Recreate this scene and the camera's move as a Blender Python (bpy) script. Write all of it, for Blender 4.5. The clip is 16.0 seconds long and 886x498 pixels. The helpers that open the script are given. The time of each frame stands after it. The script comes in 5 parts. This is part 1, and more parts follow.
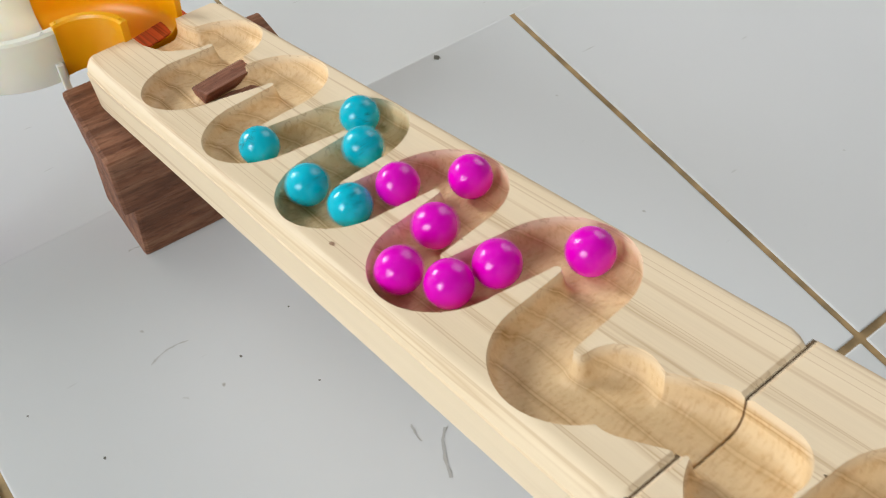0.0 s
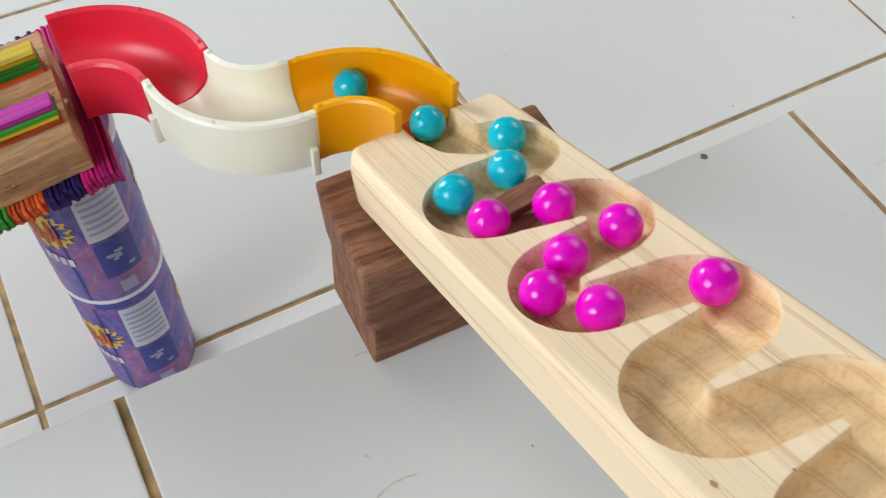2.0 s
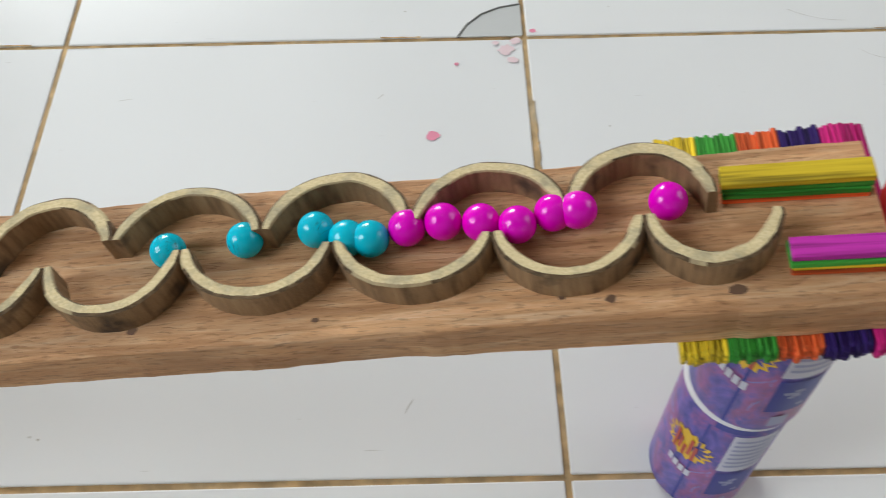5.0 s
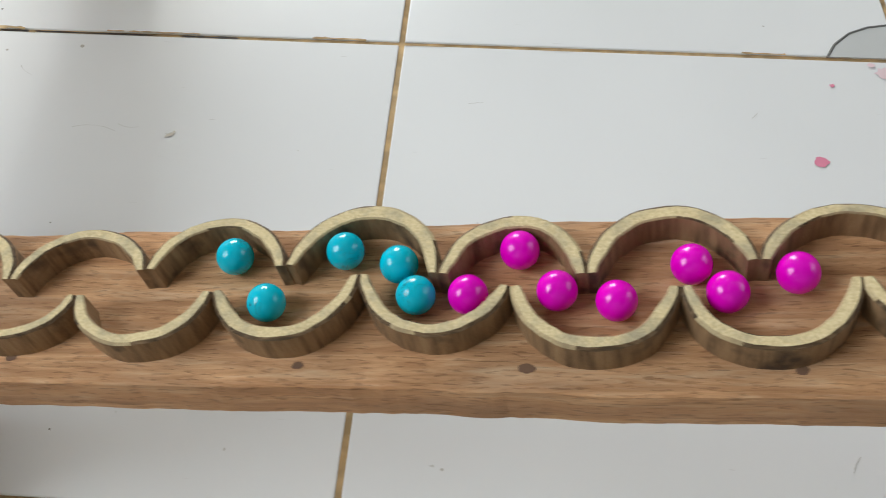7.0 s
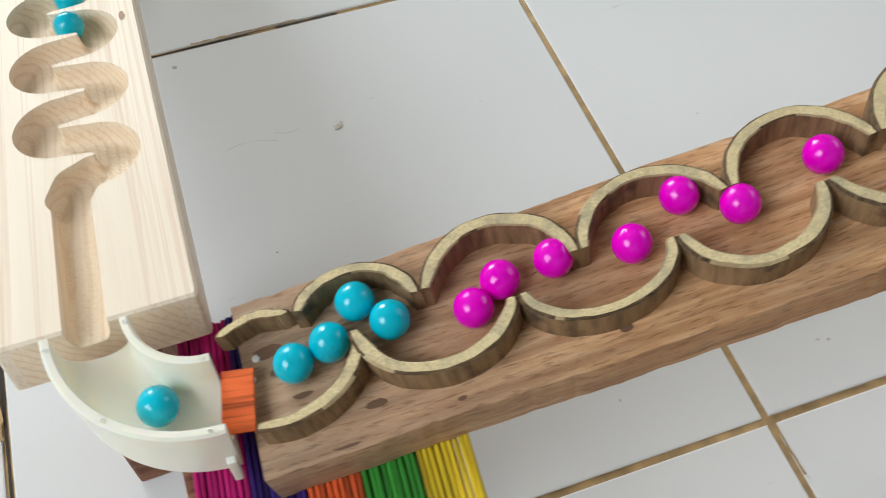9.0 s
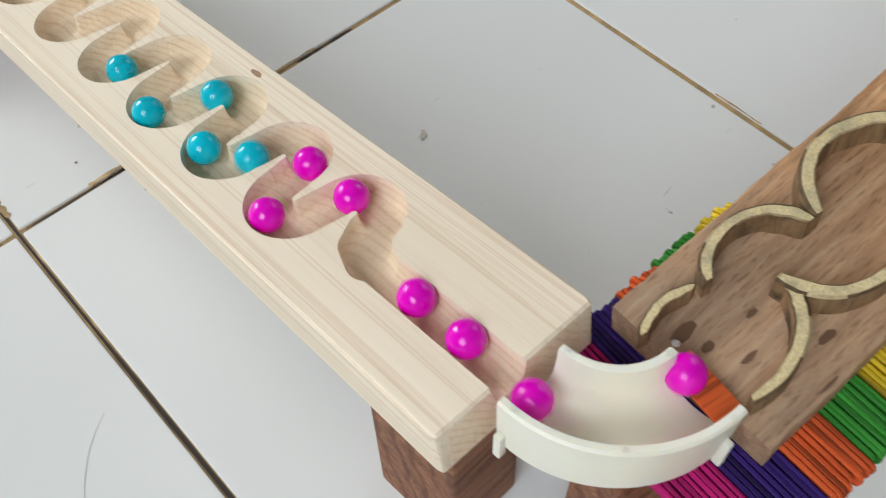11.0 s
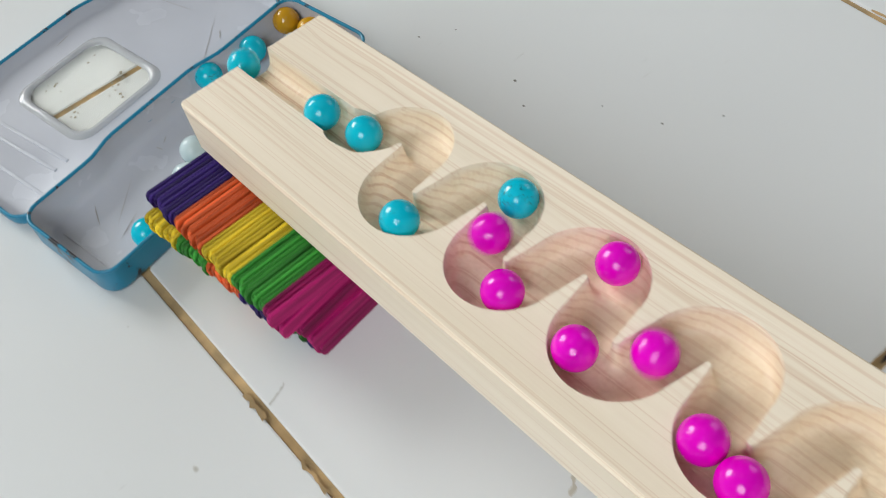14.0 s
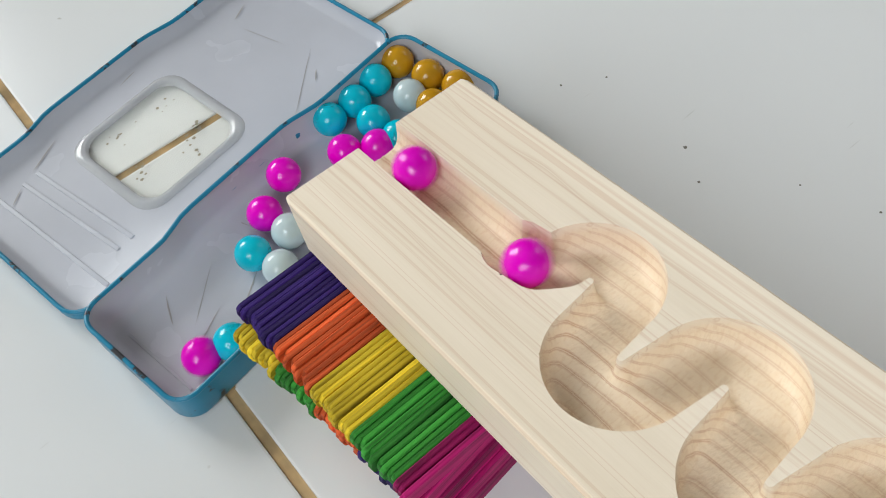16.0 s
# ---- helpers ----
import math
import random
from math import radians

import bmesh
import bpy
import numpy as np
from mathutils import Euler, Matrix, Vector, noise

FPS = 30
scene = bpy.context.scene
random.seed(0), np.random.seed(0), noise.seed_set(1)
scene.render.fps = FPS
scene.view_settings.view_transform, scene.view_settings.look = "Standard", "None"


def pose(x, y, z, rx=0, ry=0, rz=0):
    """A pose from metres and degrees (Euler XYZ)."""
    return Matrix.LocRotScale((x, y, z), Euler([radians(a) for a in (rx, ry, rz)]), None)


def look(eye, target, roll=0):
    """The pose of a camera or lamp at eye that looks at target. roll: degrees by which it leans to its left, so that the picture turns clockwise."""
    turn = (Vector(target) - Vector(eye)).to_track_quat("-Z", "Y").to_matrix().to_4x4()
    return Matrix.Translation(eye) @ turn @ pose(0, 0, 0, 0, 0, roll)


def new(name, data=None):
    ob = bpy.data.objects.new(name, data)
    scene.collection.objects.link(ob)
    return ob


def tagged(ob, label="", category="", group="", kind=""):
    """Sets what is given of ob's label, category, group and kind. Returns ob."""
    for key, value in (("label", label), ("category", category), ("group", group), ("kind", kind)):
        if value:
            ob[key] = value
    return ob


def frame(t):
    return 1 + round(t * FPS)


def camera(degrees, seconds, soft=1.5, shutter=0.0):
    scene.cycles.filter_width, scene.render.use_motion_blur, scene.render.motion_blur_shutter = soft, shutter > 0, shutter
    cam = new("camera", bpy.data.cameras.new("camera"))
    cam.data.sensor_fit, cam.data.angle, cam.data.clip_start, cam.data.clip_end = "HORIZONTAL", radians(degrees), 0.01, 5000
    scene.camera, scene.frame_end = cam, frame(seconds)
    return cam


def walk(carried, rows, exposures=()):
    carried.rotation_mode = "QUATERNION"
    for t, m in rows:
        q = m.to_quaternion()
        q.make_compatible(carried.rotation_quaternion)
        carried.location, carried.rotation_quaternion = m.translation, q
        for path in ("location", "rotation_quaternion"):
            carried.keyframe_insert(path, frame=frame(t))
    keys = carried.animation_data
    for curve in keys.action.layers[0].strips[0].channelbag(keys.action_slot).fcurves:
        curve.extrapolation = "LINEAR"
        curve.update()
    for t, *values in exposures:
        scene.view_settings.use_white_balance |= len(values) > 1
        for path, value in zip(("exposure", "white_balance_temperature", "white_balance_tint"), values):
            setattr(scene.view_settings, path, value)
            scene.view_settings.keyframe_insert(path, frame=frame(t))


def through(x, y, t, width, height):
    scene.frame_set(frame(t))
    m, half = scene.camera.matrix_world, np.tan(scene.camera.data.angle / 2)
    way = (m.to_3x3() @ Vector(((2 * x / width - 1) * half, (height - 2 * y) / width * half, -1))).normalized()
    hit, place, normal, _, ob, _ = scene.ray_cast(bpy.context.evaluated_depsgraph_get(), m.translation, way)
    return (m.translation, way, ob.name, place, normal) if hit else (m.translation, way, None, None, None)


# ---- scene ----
cam = camera(50.43, 16.0, soft=1.0, shutter=0.3)
DM = 0.1  # the plan's unit: decimetres


PATH = [
    (0, 5.1446, -8.6844, 6.3670, -43.09, -56.14, 7.19),
    (0.5, 5.1720, -8.4332, 6.3159, -40.07, -56.01, 5.87),
    (1, 5.1515, -8.1625, 6.2303, -37.15, -56.01, 4.92),
    (1.5, 5.0612, -7.8885, 6.1089, -34.22, -55.97, 4.12),
    (2, 4.9758, -7.5915, 6.0543, -31.09, -55.84, 3.61),
    (2.5, 4.8551, -7.3235, 6.0171, -27.07, -55.11, 2.44),
    (3, 4.7063, -6.9997, 5.9758, -23.17, -55.31, 1.85),
    (3.5, 4.4865, -6.7427, 5.9330, -19.27, -55.24, 1.43),
    (4, 4.1740, -6.5230, 5.8646, -13.88, -55.15, 0.76),
    (4.5, 3.7287, -6.3597, 5.8243, -6.49, -55.23, -0.13),
    (4.7, 3.5273, -6.2834, 5.7858, -3.72, -55.36, -0.50),
    (6.8, 1.1227, -5.8759, 5.2037, 5.97, -53.85, -1.92),
    (7, 0.8276, -5.8779, 5.1978, 5.18, -53.65, -1.49),
    (7.5, 0.0730, -5.8356, 5.1824, 1.14, -54.24, -0.26),
    (8, -0.7736, -5.8151, 5.1712, -4.11, -55.36, -0.64),
    (8.5, -1.6124, -5.7238, 4.9389, -10.33, -55.46, -1.55),
    (8.7, -1.9092, -5.6291, 4.8792, -13.36, -55.47, -1.40),
    (10.8, -4.2530, -4.4095, 4.7223, -41.38, -55.75, -0.49),
    (11, -4.2636, -4.2731, 4.6701, -41.04, -55.68, -1.67),
    (11.5, -4.4033, -3.6120, 4.5814, -40.63, -54.93, -3.32),
    (12, -4.4638, -2.8713, 4.4863, -39.97, -54.13, -4.10),
    (12.5, -4.4482, -2.1305, 4.3277, -38.48, -53.86, -5.20),
    (13, -4.3870, -1.5968, 4.1102, -37.57, -54.19, -5.66),
    (13.5, -4.4935, -0.9901, 3.9670, -36.57, -54.02, -5.98),
    (14, -4.3922, -0.3227, 3.8249, -36.11, -55.49, -6.57),
    (14.5, -4.2121, 0.1998, 3.6853, -34.12, -55.73, -7.71),
    (15, -4.1355, 0.4737, 3.5180, -32.64, -56.20, -8.48),
    (15.5, -4.1184, 0.7136, 3.4185, -31.94, -56.85, -8.83),
    (16, -4.0957, 0.8178, 3.3674, -31.67, -56.95, -8.77),
]
walk(cam, [(t, Matrix.Translation((x * DM, y * DM, z * DM)) @ Euler((radians(90 + pitch), 0, radians(yaw))).to_matrix().to_4x4() @ pose(0, 0, 0, 0, 0, roll))
           for t, x, y, z, yaw, pitch, roll in PATH],
     exposures=[(0.0, 0.24), (2.0, 0.32), (4.0, 0.27), (7.0, 0.1), (8.0, 0.09), (11.0, -0.16), (13.0, -0.18), (16.0, -0.16)])

# ---- light: overcast daylight from area lamps at windows out of view ----
world = bpy.data.worlds.new("world")
scene.world = world
world.use_nodes = True
wn = world.node_tree.nodes
sky = wn.new("ShaderNodeTexSky")
sky.sky_type, sky.sun_disc, sky.sun_elevation, sky.sun_rotation = "NISHITA", False, radians(48), radians(60)
wn["Background"].inputs[1].default_value = 0.12
world.node_tree.links.new(sky.outputs[0], wn["Background"].inputs[0])
scene.view_settings.exposure = 0.0


def unseen_window_lamp(at, target, sx, sy, watts, colour):
    lamp = new("unseen_window_light", bpy.data.lights.new("unseen_window_light", "AREA"))
    lamp.data.shape, lamp.data.size, lamp.data.size_y = "RECTANGLE", sx, sy
    lamp.data.energy, lamp.data.color = watts, colour
    lamp.matrix_world = look(at, target)
    return lamp


unseen_window_lamp((-1.05, 3.38, 1.75), (0.1, -0.4, 0.1), 1.6, 1.6, 98, (0.97, 0.99, 0.965))
# weak east lamp, added as fill; no window is known there
unseen_window_lamp((2.46, 0.1, 1.75), (0.3, -0.2, 0.0), 1.5, 1.5, 8, (1.0, 0.98, 0.95))
unseen_window_lamp((-1.96, -0.9, 1.7), (0.4, -0.6, 0.2), 1.4, 1.4, 46, (0.88, 0.95, 1.0))


# ---- materials ----
def mat(name, base=(0.8, 0.8, 0.8), rough=0.5, metal=0.0, coat=0.0):
    m = bpy.data.materials.new(name)
    m.use_nodes = True
    b = m.node_tree.nodes["Principled BSDF"]
    b.inputs["Base Color"].default_value = (*base, 1)
    b.inputs["Roughness"].default_value = rough
    b.inputs["Metallic"].default_value = metal
    b.inputs["Coat Weight"].default_value = coat
    return m


class Nodes:
    """Short hand for node trees."""

    def __init__(self, m):
        self.t = m.node_tree
        self.b = self.t.nodes["Principled BSDF"]
        self.coord = self.t.nodes.new("ShaderNodeTexCoord")

    def link(self, a, b):
        self.t.links.new(a, b)

    def mapping(self, scale=(1, 1, 1), loc=(0, 0, 0), rot=(0, 0, 0), source="Object"):
        n = self.t.nodes.new("ShaderNodeMapping")
        n.inputs["Scale"].default_value, n.inputs["Location"].default_value, n.inputs["Rotation"].default_value = scale, loc, rot
        self.link(self.coord.outputs[source], n.inputs[0])
        return n.outputs[0]

    def noise(self, vec, scale, detail=3.0, rough=0.5, distort=0.0):
        n = self.t.nodes.new("ShaderNodeTexNoise")
        n.inputs["Scale"].default_value, n.inputs["Detail"].default_value = scale, detail
        n.inputs["Roughness"].default_value, n.inputs["Distortion"].default_value = rough, distort
        self.link(vec, n.inputs["Vector"])
        return n.outputs[0]

    def wave(self, vec, scale, distort, detail=2.0, dscale=1.0, axis="X", kind="BANDS"):
        n = self.t.nodes.new("ShaderNodeTexWave")
        n.wave_type = kind
        if kind == "BANDS":
            n.bands_direction = axis
        else:
            n.rings_direction = axis
        n.inputs["Scale"].default_value, n.inputs["Distortion"].default_value = scale, distort
        n.inputs["Detail"].default_value, n.inputs["Detail Scale"].default_value = detail, dscale
        self.link(vec, n.inputs["Vector"])
        return n.outputs["Fac"]

    def ramp(self, fac, stops):
        n = self.t.nodes.new("ShaderNodeValToRGB")
        e = n.color_ramp.elements
        while len(e) < len(stops):
            e.new(0.5)
        for k, (p, c) in enumerate(stops):
            e[k].position = p
            e[k].color = (*c, 1) if len(c) == 3 else c
        self.link(fac, n.inputs[0])
        return n.outputs[0]

    def mix(self, fac, a, b, mode="MIX"):
        n = self.t.nodes.new("ShaderNodeMix")
        n.data_type, n.blend_type = "RGBA", mode
        for sock, val in ((n.inputs[0], fac), (n.inputs[6], a), (n.inputs[7], b)):
            if isinstance(val, (int, float)):
                sock.default_value = val
            elif isinstance(val, tuple):
                sock.default_value = (*val, 1)
            else:
                self.link(val, sock)
        return n.outputs[2]

    def random(self):
        return self.t.nodes.new("ShaderNodeObjectInfo").outputs["Random"]

    def math(self, op, a, b):
        n = self.t.nodes.new("ShaderNodeMath")
        n.operation = op
        for sock, val in zip(n.inputs, (a, b)):
            if isinstance(val, (int, float)):
                sock.default_value = val
            else:
                self.link(val, sock)
        return n.outputs[0]

    def colour(self, out):
        self.link(out, self.b.inputs["Base Color"])

    def rough(self, out, lo, hi):
        n = self.t.nodes.new("ShaderNodeMapRange")
        n.inputs["To Min"].default_value, n.inputs["To Max"].default_value = lo, hi
        self.link(out, n.inputs[0])
        self.link(n.outputs[0], self.b.inputs["Roughness"])

    def bump(self, out, strength, distance):
        n = self.t.nodes.new("ShaderNodeBump")
        n.inputs["Strength"].default_value, n.inputs["Distance"].default_value = strength, distance
        self.link(out, n.inputs["Height"])
        self.link(n.outputs[0], self.b.inputs["Normal"])


def tile_material():
    m = mat("glazed_tile", (0.8, 0.8, 0.78), 0.2)
    n = Nodes(m)
    off = n.t.nodes.new("ShaderNodeVectorMath")
    off.operation = "MULTIPLY_ADD"
    off.inputs[1].default_value = (9.1, 5.3, 0.0)
    n.link(n.random(), off.inputs[0])
    n.link(n.coord.outputs["Object"], off.inputs[2])
    v = off.outputs[0]
    col = n.ramp(n.noise(v, 3.0, 2.0), [(0.3, (0.735, 0.74, 0.735)), (0.7, (0.785, 0.79, 0.785))])
    speck = n.ramp(n.noise(v, 60.0, 2.0), [(0.775, (0, 0, 0)), (0.80, (1, 1, 1))])
    col = n.mix(speck, col, (0.45, 0.43, 0.38))
    for turn, fine in ((0.5, 26.0), (-0.9, 34.0)):
        sc = n.t.nodes.new("ShaderNodeMapping")
        sc.inputs["Scale"].default_value, sc.inputs["Rotation"].default_value = (fine, fine * 9, 1), (0, 0, turn)
        n.link(v, sc.inputs[0])
        scratch = n.ramp(n.noise(sc.outputs[0], 1.0, 2.0), [(0.755, (0, 0, 0)), (0.80, (0.6, 0.6, 0.6))])
        col = n.mix(scratch, col, (0.52, 0.51, 0.48))
    n.colour(col)
    n.b.inputs["Specular IOR Level"].default_value = 0.14
    n.rough(n.noise(v, 7.0, 2.0), 0.15, 0.24)
    n.bump(n.noise(v, 5.0, 1.0), 0.04, 0.01)
    return m


def grout_material():
    m = mat("grout", (0.3, 0.2, 0.1), 0.9)
    n = Nodes(m)
    v = n.mapping()
    a = n.ramp(n.noise(v, 7.0, 4.0, 0.7), [(0.3, (0.16, 0.115, 0.055)), (0.41, (0.48, 0.32, 0.15)), (0.6, (0.62, 0.44, 0.23)), (0.75, (0.66, 0.56, 0.40))])
    b = n.ramp(n.noise(v, 60.0, 3.0), [(0.4, (0.6, 0.6, 0.6)), (0.7, (1.1, 1.05, 1.0))])
    n.colour(n.mix(1.0, a, b, "MULTIPLY"))
    n.bump(n.noise(v, 150.0, 3.0), 0.5, 0.001)
    return m


def pine_material(name, light, band, dark, scale=1.0, line=0.55, strength=0.8, seed=0.0, cut=(0.95, 0.87, 0.76), fuzzy=0.25, top=0.6):
    """Planed softwood: thin growth-ring lines along the board (local y) in uneven clusters; the carving is rough from the cutter."""
    m = mat(name, light, 0.5)
    n = Nodes(m)
    v = n.mapping((1.0, 0.045, 1.0), (seed, 0, 0), (0.0, 0.75, 0.012))
    warp = n.noise(n.mapping((5, 1.1, 5), (seed, 0, 0)), 5.0, 3.0)
    add = n.t.nodes.new("ShaderNodeVectorMath")
    add.operation = "MULTIPLY_ADD"
    add.inputs[1].default_value = (0.016, 0.0, 0.012)
    n.link(warp, add.inputs[0])
    n.link(v, add.inputs[2])
    rings = n.wave(add.outputs[0], 88.0 * scale, 1.8, 3.0, 1.8, "X")
    lines = n.ramp(rings, [(0.0, (0, 0, 0)), (line, (0, 0, 0)), (0.93, (0.6, 0.6, 0.6)), (0.975, (1, 1, 1)), (1.0, (0.2, 0.2, 0.2))])
    cluster = n.ramp(n.noise(n.mapping((55, 2.2, 55), (seed * 3, 0.3, 0)), 1.0, 2.0), [(0.47, (0.04, 0.04, 0.04)), (0.66, (1, 1, 1))])
    tint = n.mix(n.noise(n.mapping((30, 3, 30)), 1.0, 1.0), band, dark)
    sep = n.t.nodes.new("ShaderNodeSeparateXYZ")
    n.link(n.coord.outputs["Object"], sep.inputs[0])
    inside = n.t.nodes.new("ShaderNodeMapRange")
    inside.inputs["From Min"].default_value, inside.inputs["From Max"].default_value = -0.0012, -0.0040
    n.link(sep.outputs[2], inside.inputs[0])
    within = n.math("MULTIPLY", inside.outputs[0], n.math("LESS_THAN", n.math("ABSOLUTE", sep.outputs[0], 0), 0.0335))
    shown = n.math("MULTIPLY", n.math("ADD", n.math("MULTIPLY", within, 0.6), top), strength)
    where = n.math("MAXIMUM", cluster, n.math("MULTIPLY", within, 0.5))
    col = n.mix(n.math("MULTIPLY", n.math("MULTIPLY", lines, where), shown), light, tint)
    thin = n.ramp(n.noise(n.mapping((300, 1.3, 300), (seed, 0.2, 0), (0.0, 0.3, 0.01)), 1.0, 1.5, 0.4), [(0.57, (0, 0, 0)), (0.605, (1, 1, 1)), (0.63, (0.7, 0.7, 0.7)), (0.66, (0, 0, 0))])
    col = n.mix(n.math("MULTIPLY", n.math("MULTIPLY", thin, n.math("SUBTRACT", 1.0, within)), n.math("MULTIPLY", shown, 0.75)), col, tint)
    tone = n.ramp(n.noise(n.mapping((40, 3.0, 40), (seed, 0.1, 0)), 1.0, 3.0), [(0.3, (0.90, 0.87, 0.82)), (0.7, (1.04, 1.03, 1.02))])
    col = n.mix(1.0, col, tone, "MULTIPLY")
    fine = n.noise(n.mapping((900, 30, 900)), 1.0, 2.0)
    col = n.mix(0.03, col, n.ramp(fine, [(0.35, dark), (0.6, light)]))
    torn = n.noise(n.mapping((330, 1000, 330), rot=(0, 0, 0.35)), 1.0, 3.0, 0.6, 0.3)
    fuzz = n.ramp(torn, [(0.34, (0.80, 0.64, 0.45)), (0.48, (1.0, 0.97, 0.93)), (0.68, (1.05, 1.05, 1.04))])
    col = n.mix(n.math("MULTIPLY", within, fuzzy), col, n.mix(1.0, col, fuzz, "MULTIPLY"))
    # below the top face the colour is multiplied by a warmer, darker tint
    col = n.mix(n.math("MULTIPLY", within, 0.8), col, n.mix(1.0, col, cut, "MULTIPLY"))
    n.colour(col)
    n.rough(fine, 0.42, 0.62)
    n.bump(n.mix(n.math("MULTIPLY", within, 0.9), n.math("MULTIPLY", fine, 0.22), torn), 0.5, 0.0008)
    return m


def teak_material(name, a, b, c, scale=1.0, weathered=False):
    """Rough brown hardwood, grain along local x."""
    m = mat(name, a, 0.65)
    n = Nodes(m)
    v = n.mapping((0.09, 1.0, 1.0), rot=(0.1, 0.0, 0.04))
    streak = n.noise(v, 190.0 * scale, 8.0, 0.74, 1.2)
    big = n.noise(n.mapping((3.0, 22, 22)), 1.6, 4.0, 0.65, 0.9)
    col = n.ramp(streak, [(0.28, b), (0.5, a), (0.72, c)])
    growth = n.wave(n.mapping((0.12, 1.0, 1.0), rot=(0.25, 0.0, 0.03)), 26.0 * scale, 5.0, 4.0, 1.6, "Y")
    col = n.mix(n.math("MULTIPLY", n.ramp(growth, [(0.62, (0, 0, 0)), (0.95, (1, 1, 1))]), 0.45), col, b)
    col = n.mix(1.0, col, n.ramp(big, [(0.3, (0.66, 0.63, 0.60)), (0.7, (1.2, 1.15, 1.08))]), "MULTIPLY")
    pale = n.ramp(n.noise(n.mapping((6, 30, 30), (0.4, 0, 0)), 1.5, 5.0, 0.7), [(0.56, (0, 0, 0)), (0.74, (1, 1, 1))])
    col = n.mix(n.math("MULTIPLY", pale, 0.28), col, c)
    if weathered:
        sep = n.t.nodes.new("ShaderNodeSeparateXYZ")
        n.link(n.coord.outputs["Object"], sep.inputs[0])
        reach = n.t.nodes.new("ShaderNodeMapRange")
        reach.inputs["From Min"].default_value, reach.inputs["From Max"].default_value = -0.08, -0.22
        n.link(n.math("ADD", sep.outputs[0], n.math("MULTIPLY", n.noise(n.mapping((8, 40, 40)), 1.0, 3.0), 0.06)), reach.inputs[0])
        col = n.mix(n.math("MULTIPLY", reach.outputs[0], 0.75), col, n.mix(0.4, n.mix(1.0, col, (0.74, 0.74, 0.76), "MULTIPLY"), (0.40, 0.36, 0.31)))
    pores = n.ramp(n.noise(n.mapping((130, 800, 800)), 1.0, 2.0), [(0.33, (0.45, 0.40, 0.36)), (0.44, (1, 1, 1))])
    col = n.mix(0.55, col, n.mix(1.0, col, pores, "MULTIPLY"))
    n.colour(col)
    n.rough(streak, 0.5, 0.75)
    n.b.inputs["Specular IOR Level"].default_value = 0.25
    n.bump(n.mix(0.5, streak, pores), 0.55, 0.0016)
    return m


def ring_material():
    """Sawn bamboo or cane half rings: pale yellow cut top with fibres and mould, brown sides."""
    m = mat("sawn_ring", (0.5, 0.4, 0.22), 0.75)
    n = Nodes(m)
    sep = n.t.nodes.new("ShaderNodeSeparateXYZ")
    n.link(n.coord.outputs["Normal"], sep.inputs[0])
    up = n.ramp(sep.outputs[2], [(0.6, (0, 0, 0)), (0.9, (1, 1, 1))])
    rnd = n.random()
    off = n.t.nodes.new("ShaderNodeVectorMath")
    off.operation = "MULTIPLY_ADD"
    off.inputs[1].default_value = (3.1, 5.3, 2.2)
    n.link(rnd, off.inputs[0])
    n.link(n.coord.outputs["Object"], off.inputs[2])
    fib = n.noise(off.outputs[0], 900.0, 3.0)
    mould = n.ramp(n.noise(off.outputs[0], 70.0, 4.0, 0.65), [(0.46, (0, 0, 0)), (0.70, (1, 1, 1))])
    top = n.ramp(fib, [(0.3, (0.54, 0.42, 0.22)), (0.5, (0.66, 0.53, 0.29)), (0.72, (0.75, 0.62, 0.37))])
    top = n.mix(n.math("MULTIPLY", mould, 0.6), top, (0.20, 0.185, 0.14))
    side_v = n.t.nodes.new("ShaderNodeMapping")
    side_v.inputs["Scale"].default_value = (260, 260, 30)
    n.link(off.outputs[0], side_v.inputs[0])
    side = n.ramp(n.noise(side_v.outputs[0], 1.0, 4.0, 0.65), [(0.3, (0.13, 0.075, 0.035)), (0.55, (0.29, 0.175, 0.085)), (0.8, (0.40, 0.27, 0.14))])
    dark = n.ramp(n.noise(off.outputs[0], 55.0, 3.0), [(0.56, (0, 0, 0)), (0.70, (1, 1, 1))])
    side = n.mix(n.math("MULTIPLY", dark, 0.85), side, (0.035, 0.024, 0.016))
    n.colour(n.mix(up, side, top))
    n.bump(fib, 0.45, 0.0008)
    return m


def ball_material(name, base, marks=None):
    m = mat(name, base, 0.10)
    m.node_tree.nodes["Principled BSDF"].inputs["Specular IOR Level"].default_value = 0.45
    n = Nodes(m)
    v = n.t.nodes.new("ShaderNodeVectorMath")
    v.operation = "MULTIPLY_ADD"
    v.inputs[1].default_value = (7.0, 3.0, 5.0)
    n.link(n.random(), v.inputs[0])
    n.link(n.coord.outputs["Object"], v.inputs[2])
    tone = n.ramp(n.noise(v.outputs[0], 90.0, 2.0), [(0.3, tuple(0.86 * c for c in base)), (0.7, base)])
    if marks:
        veins = n.noise(v.outputs[0], 120.0, 3.0, 0.6, 2.0)
        band = n.ramp(veins, [(0.475, (0, 0, 0)), (0.50, (1, 1, 1)), (0.525, (0, 0, 0))])
        where = n.ramp(n.noise(v.outputs[0], 75.0, 1.0), [(0.54, (0, 0, 0)), (0.64, (1, 1, 1))])
        tone = n.mix(n.math("MULTIPLY", band, where), tone, marks)
    n.colour(tone)
    return m


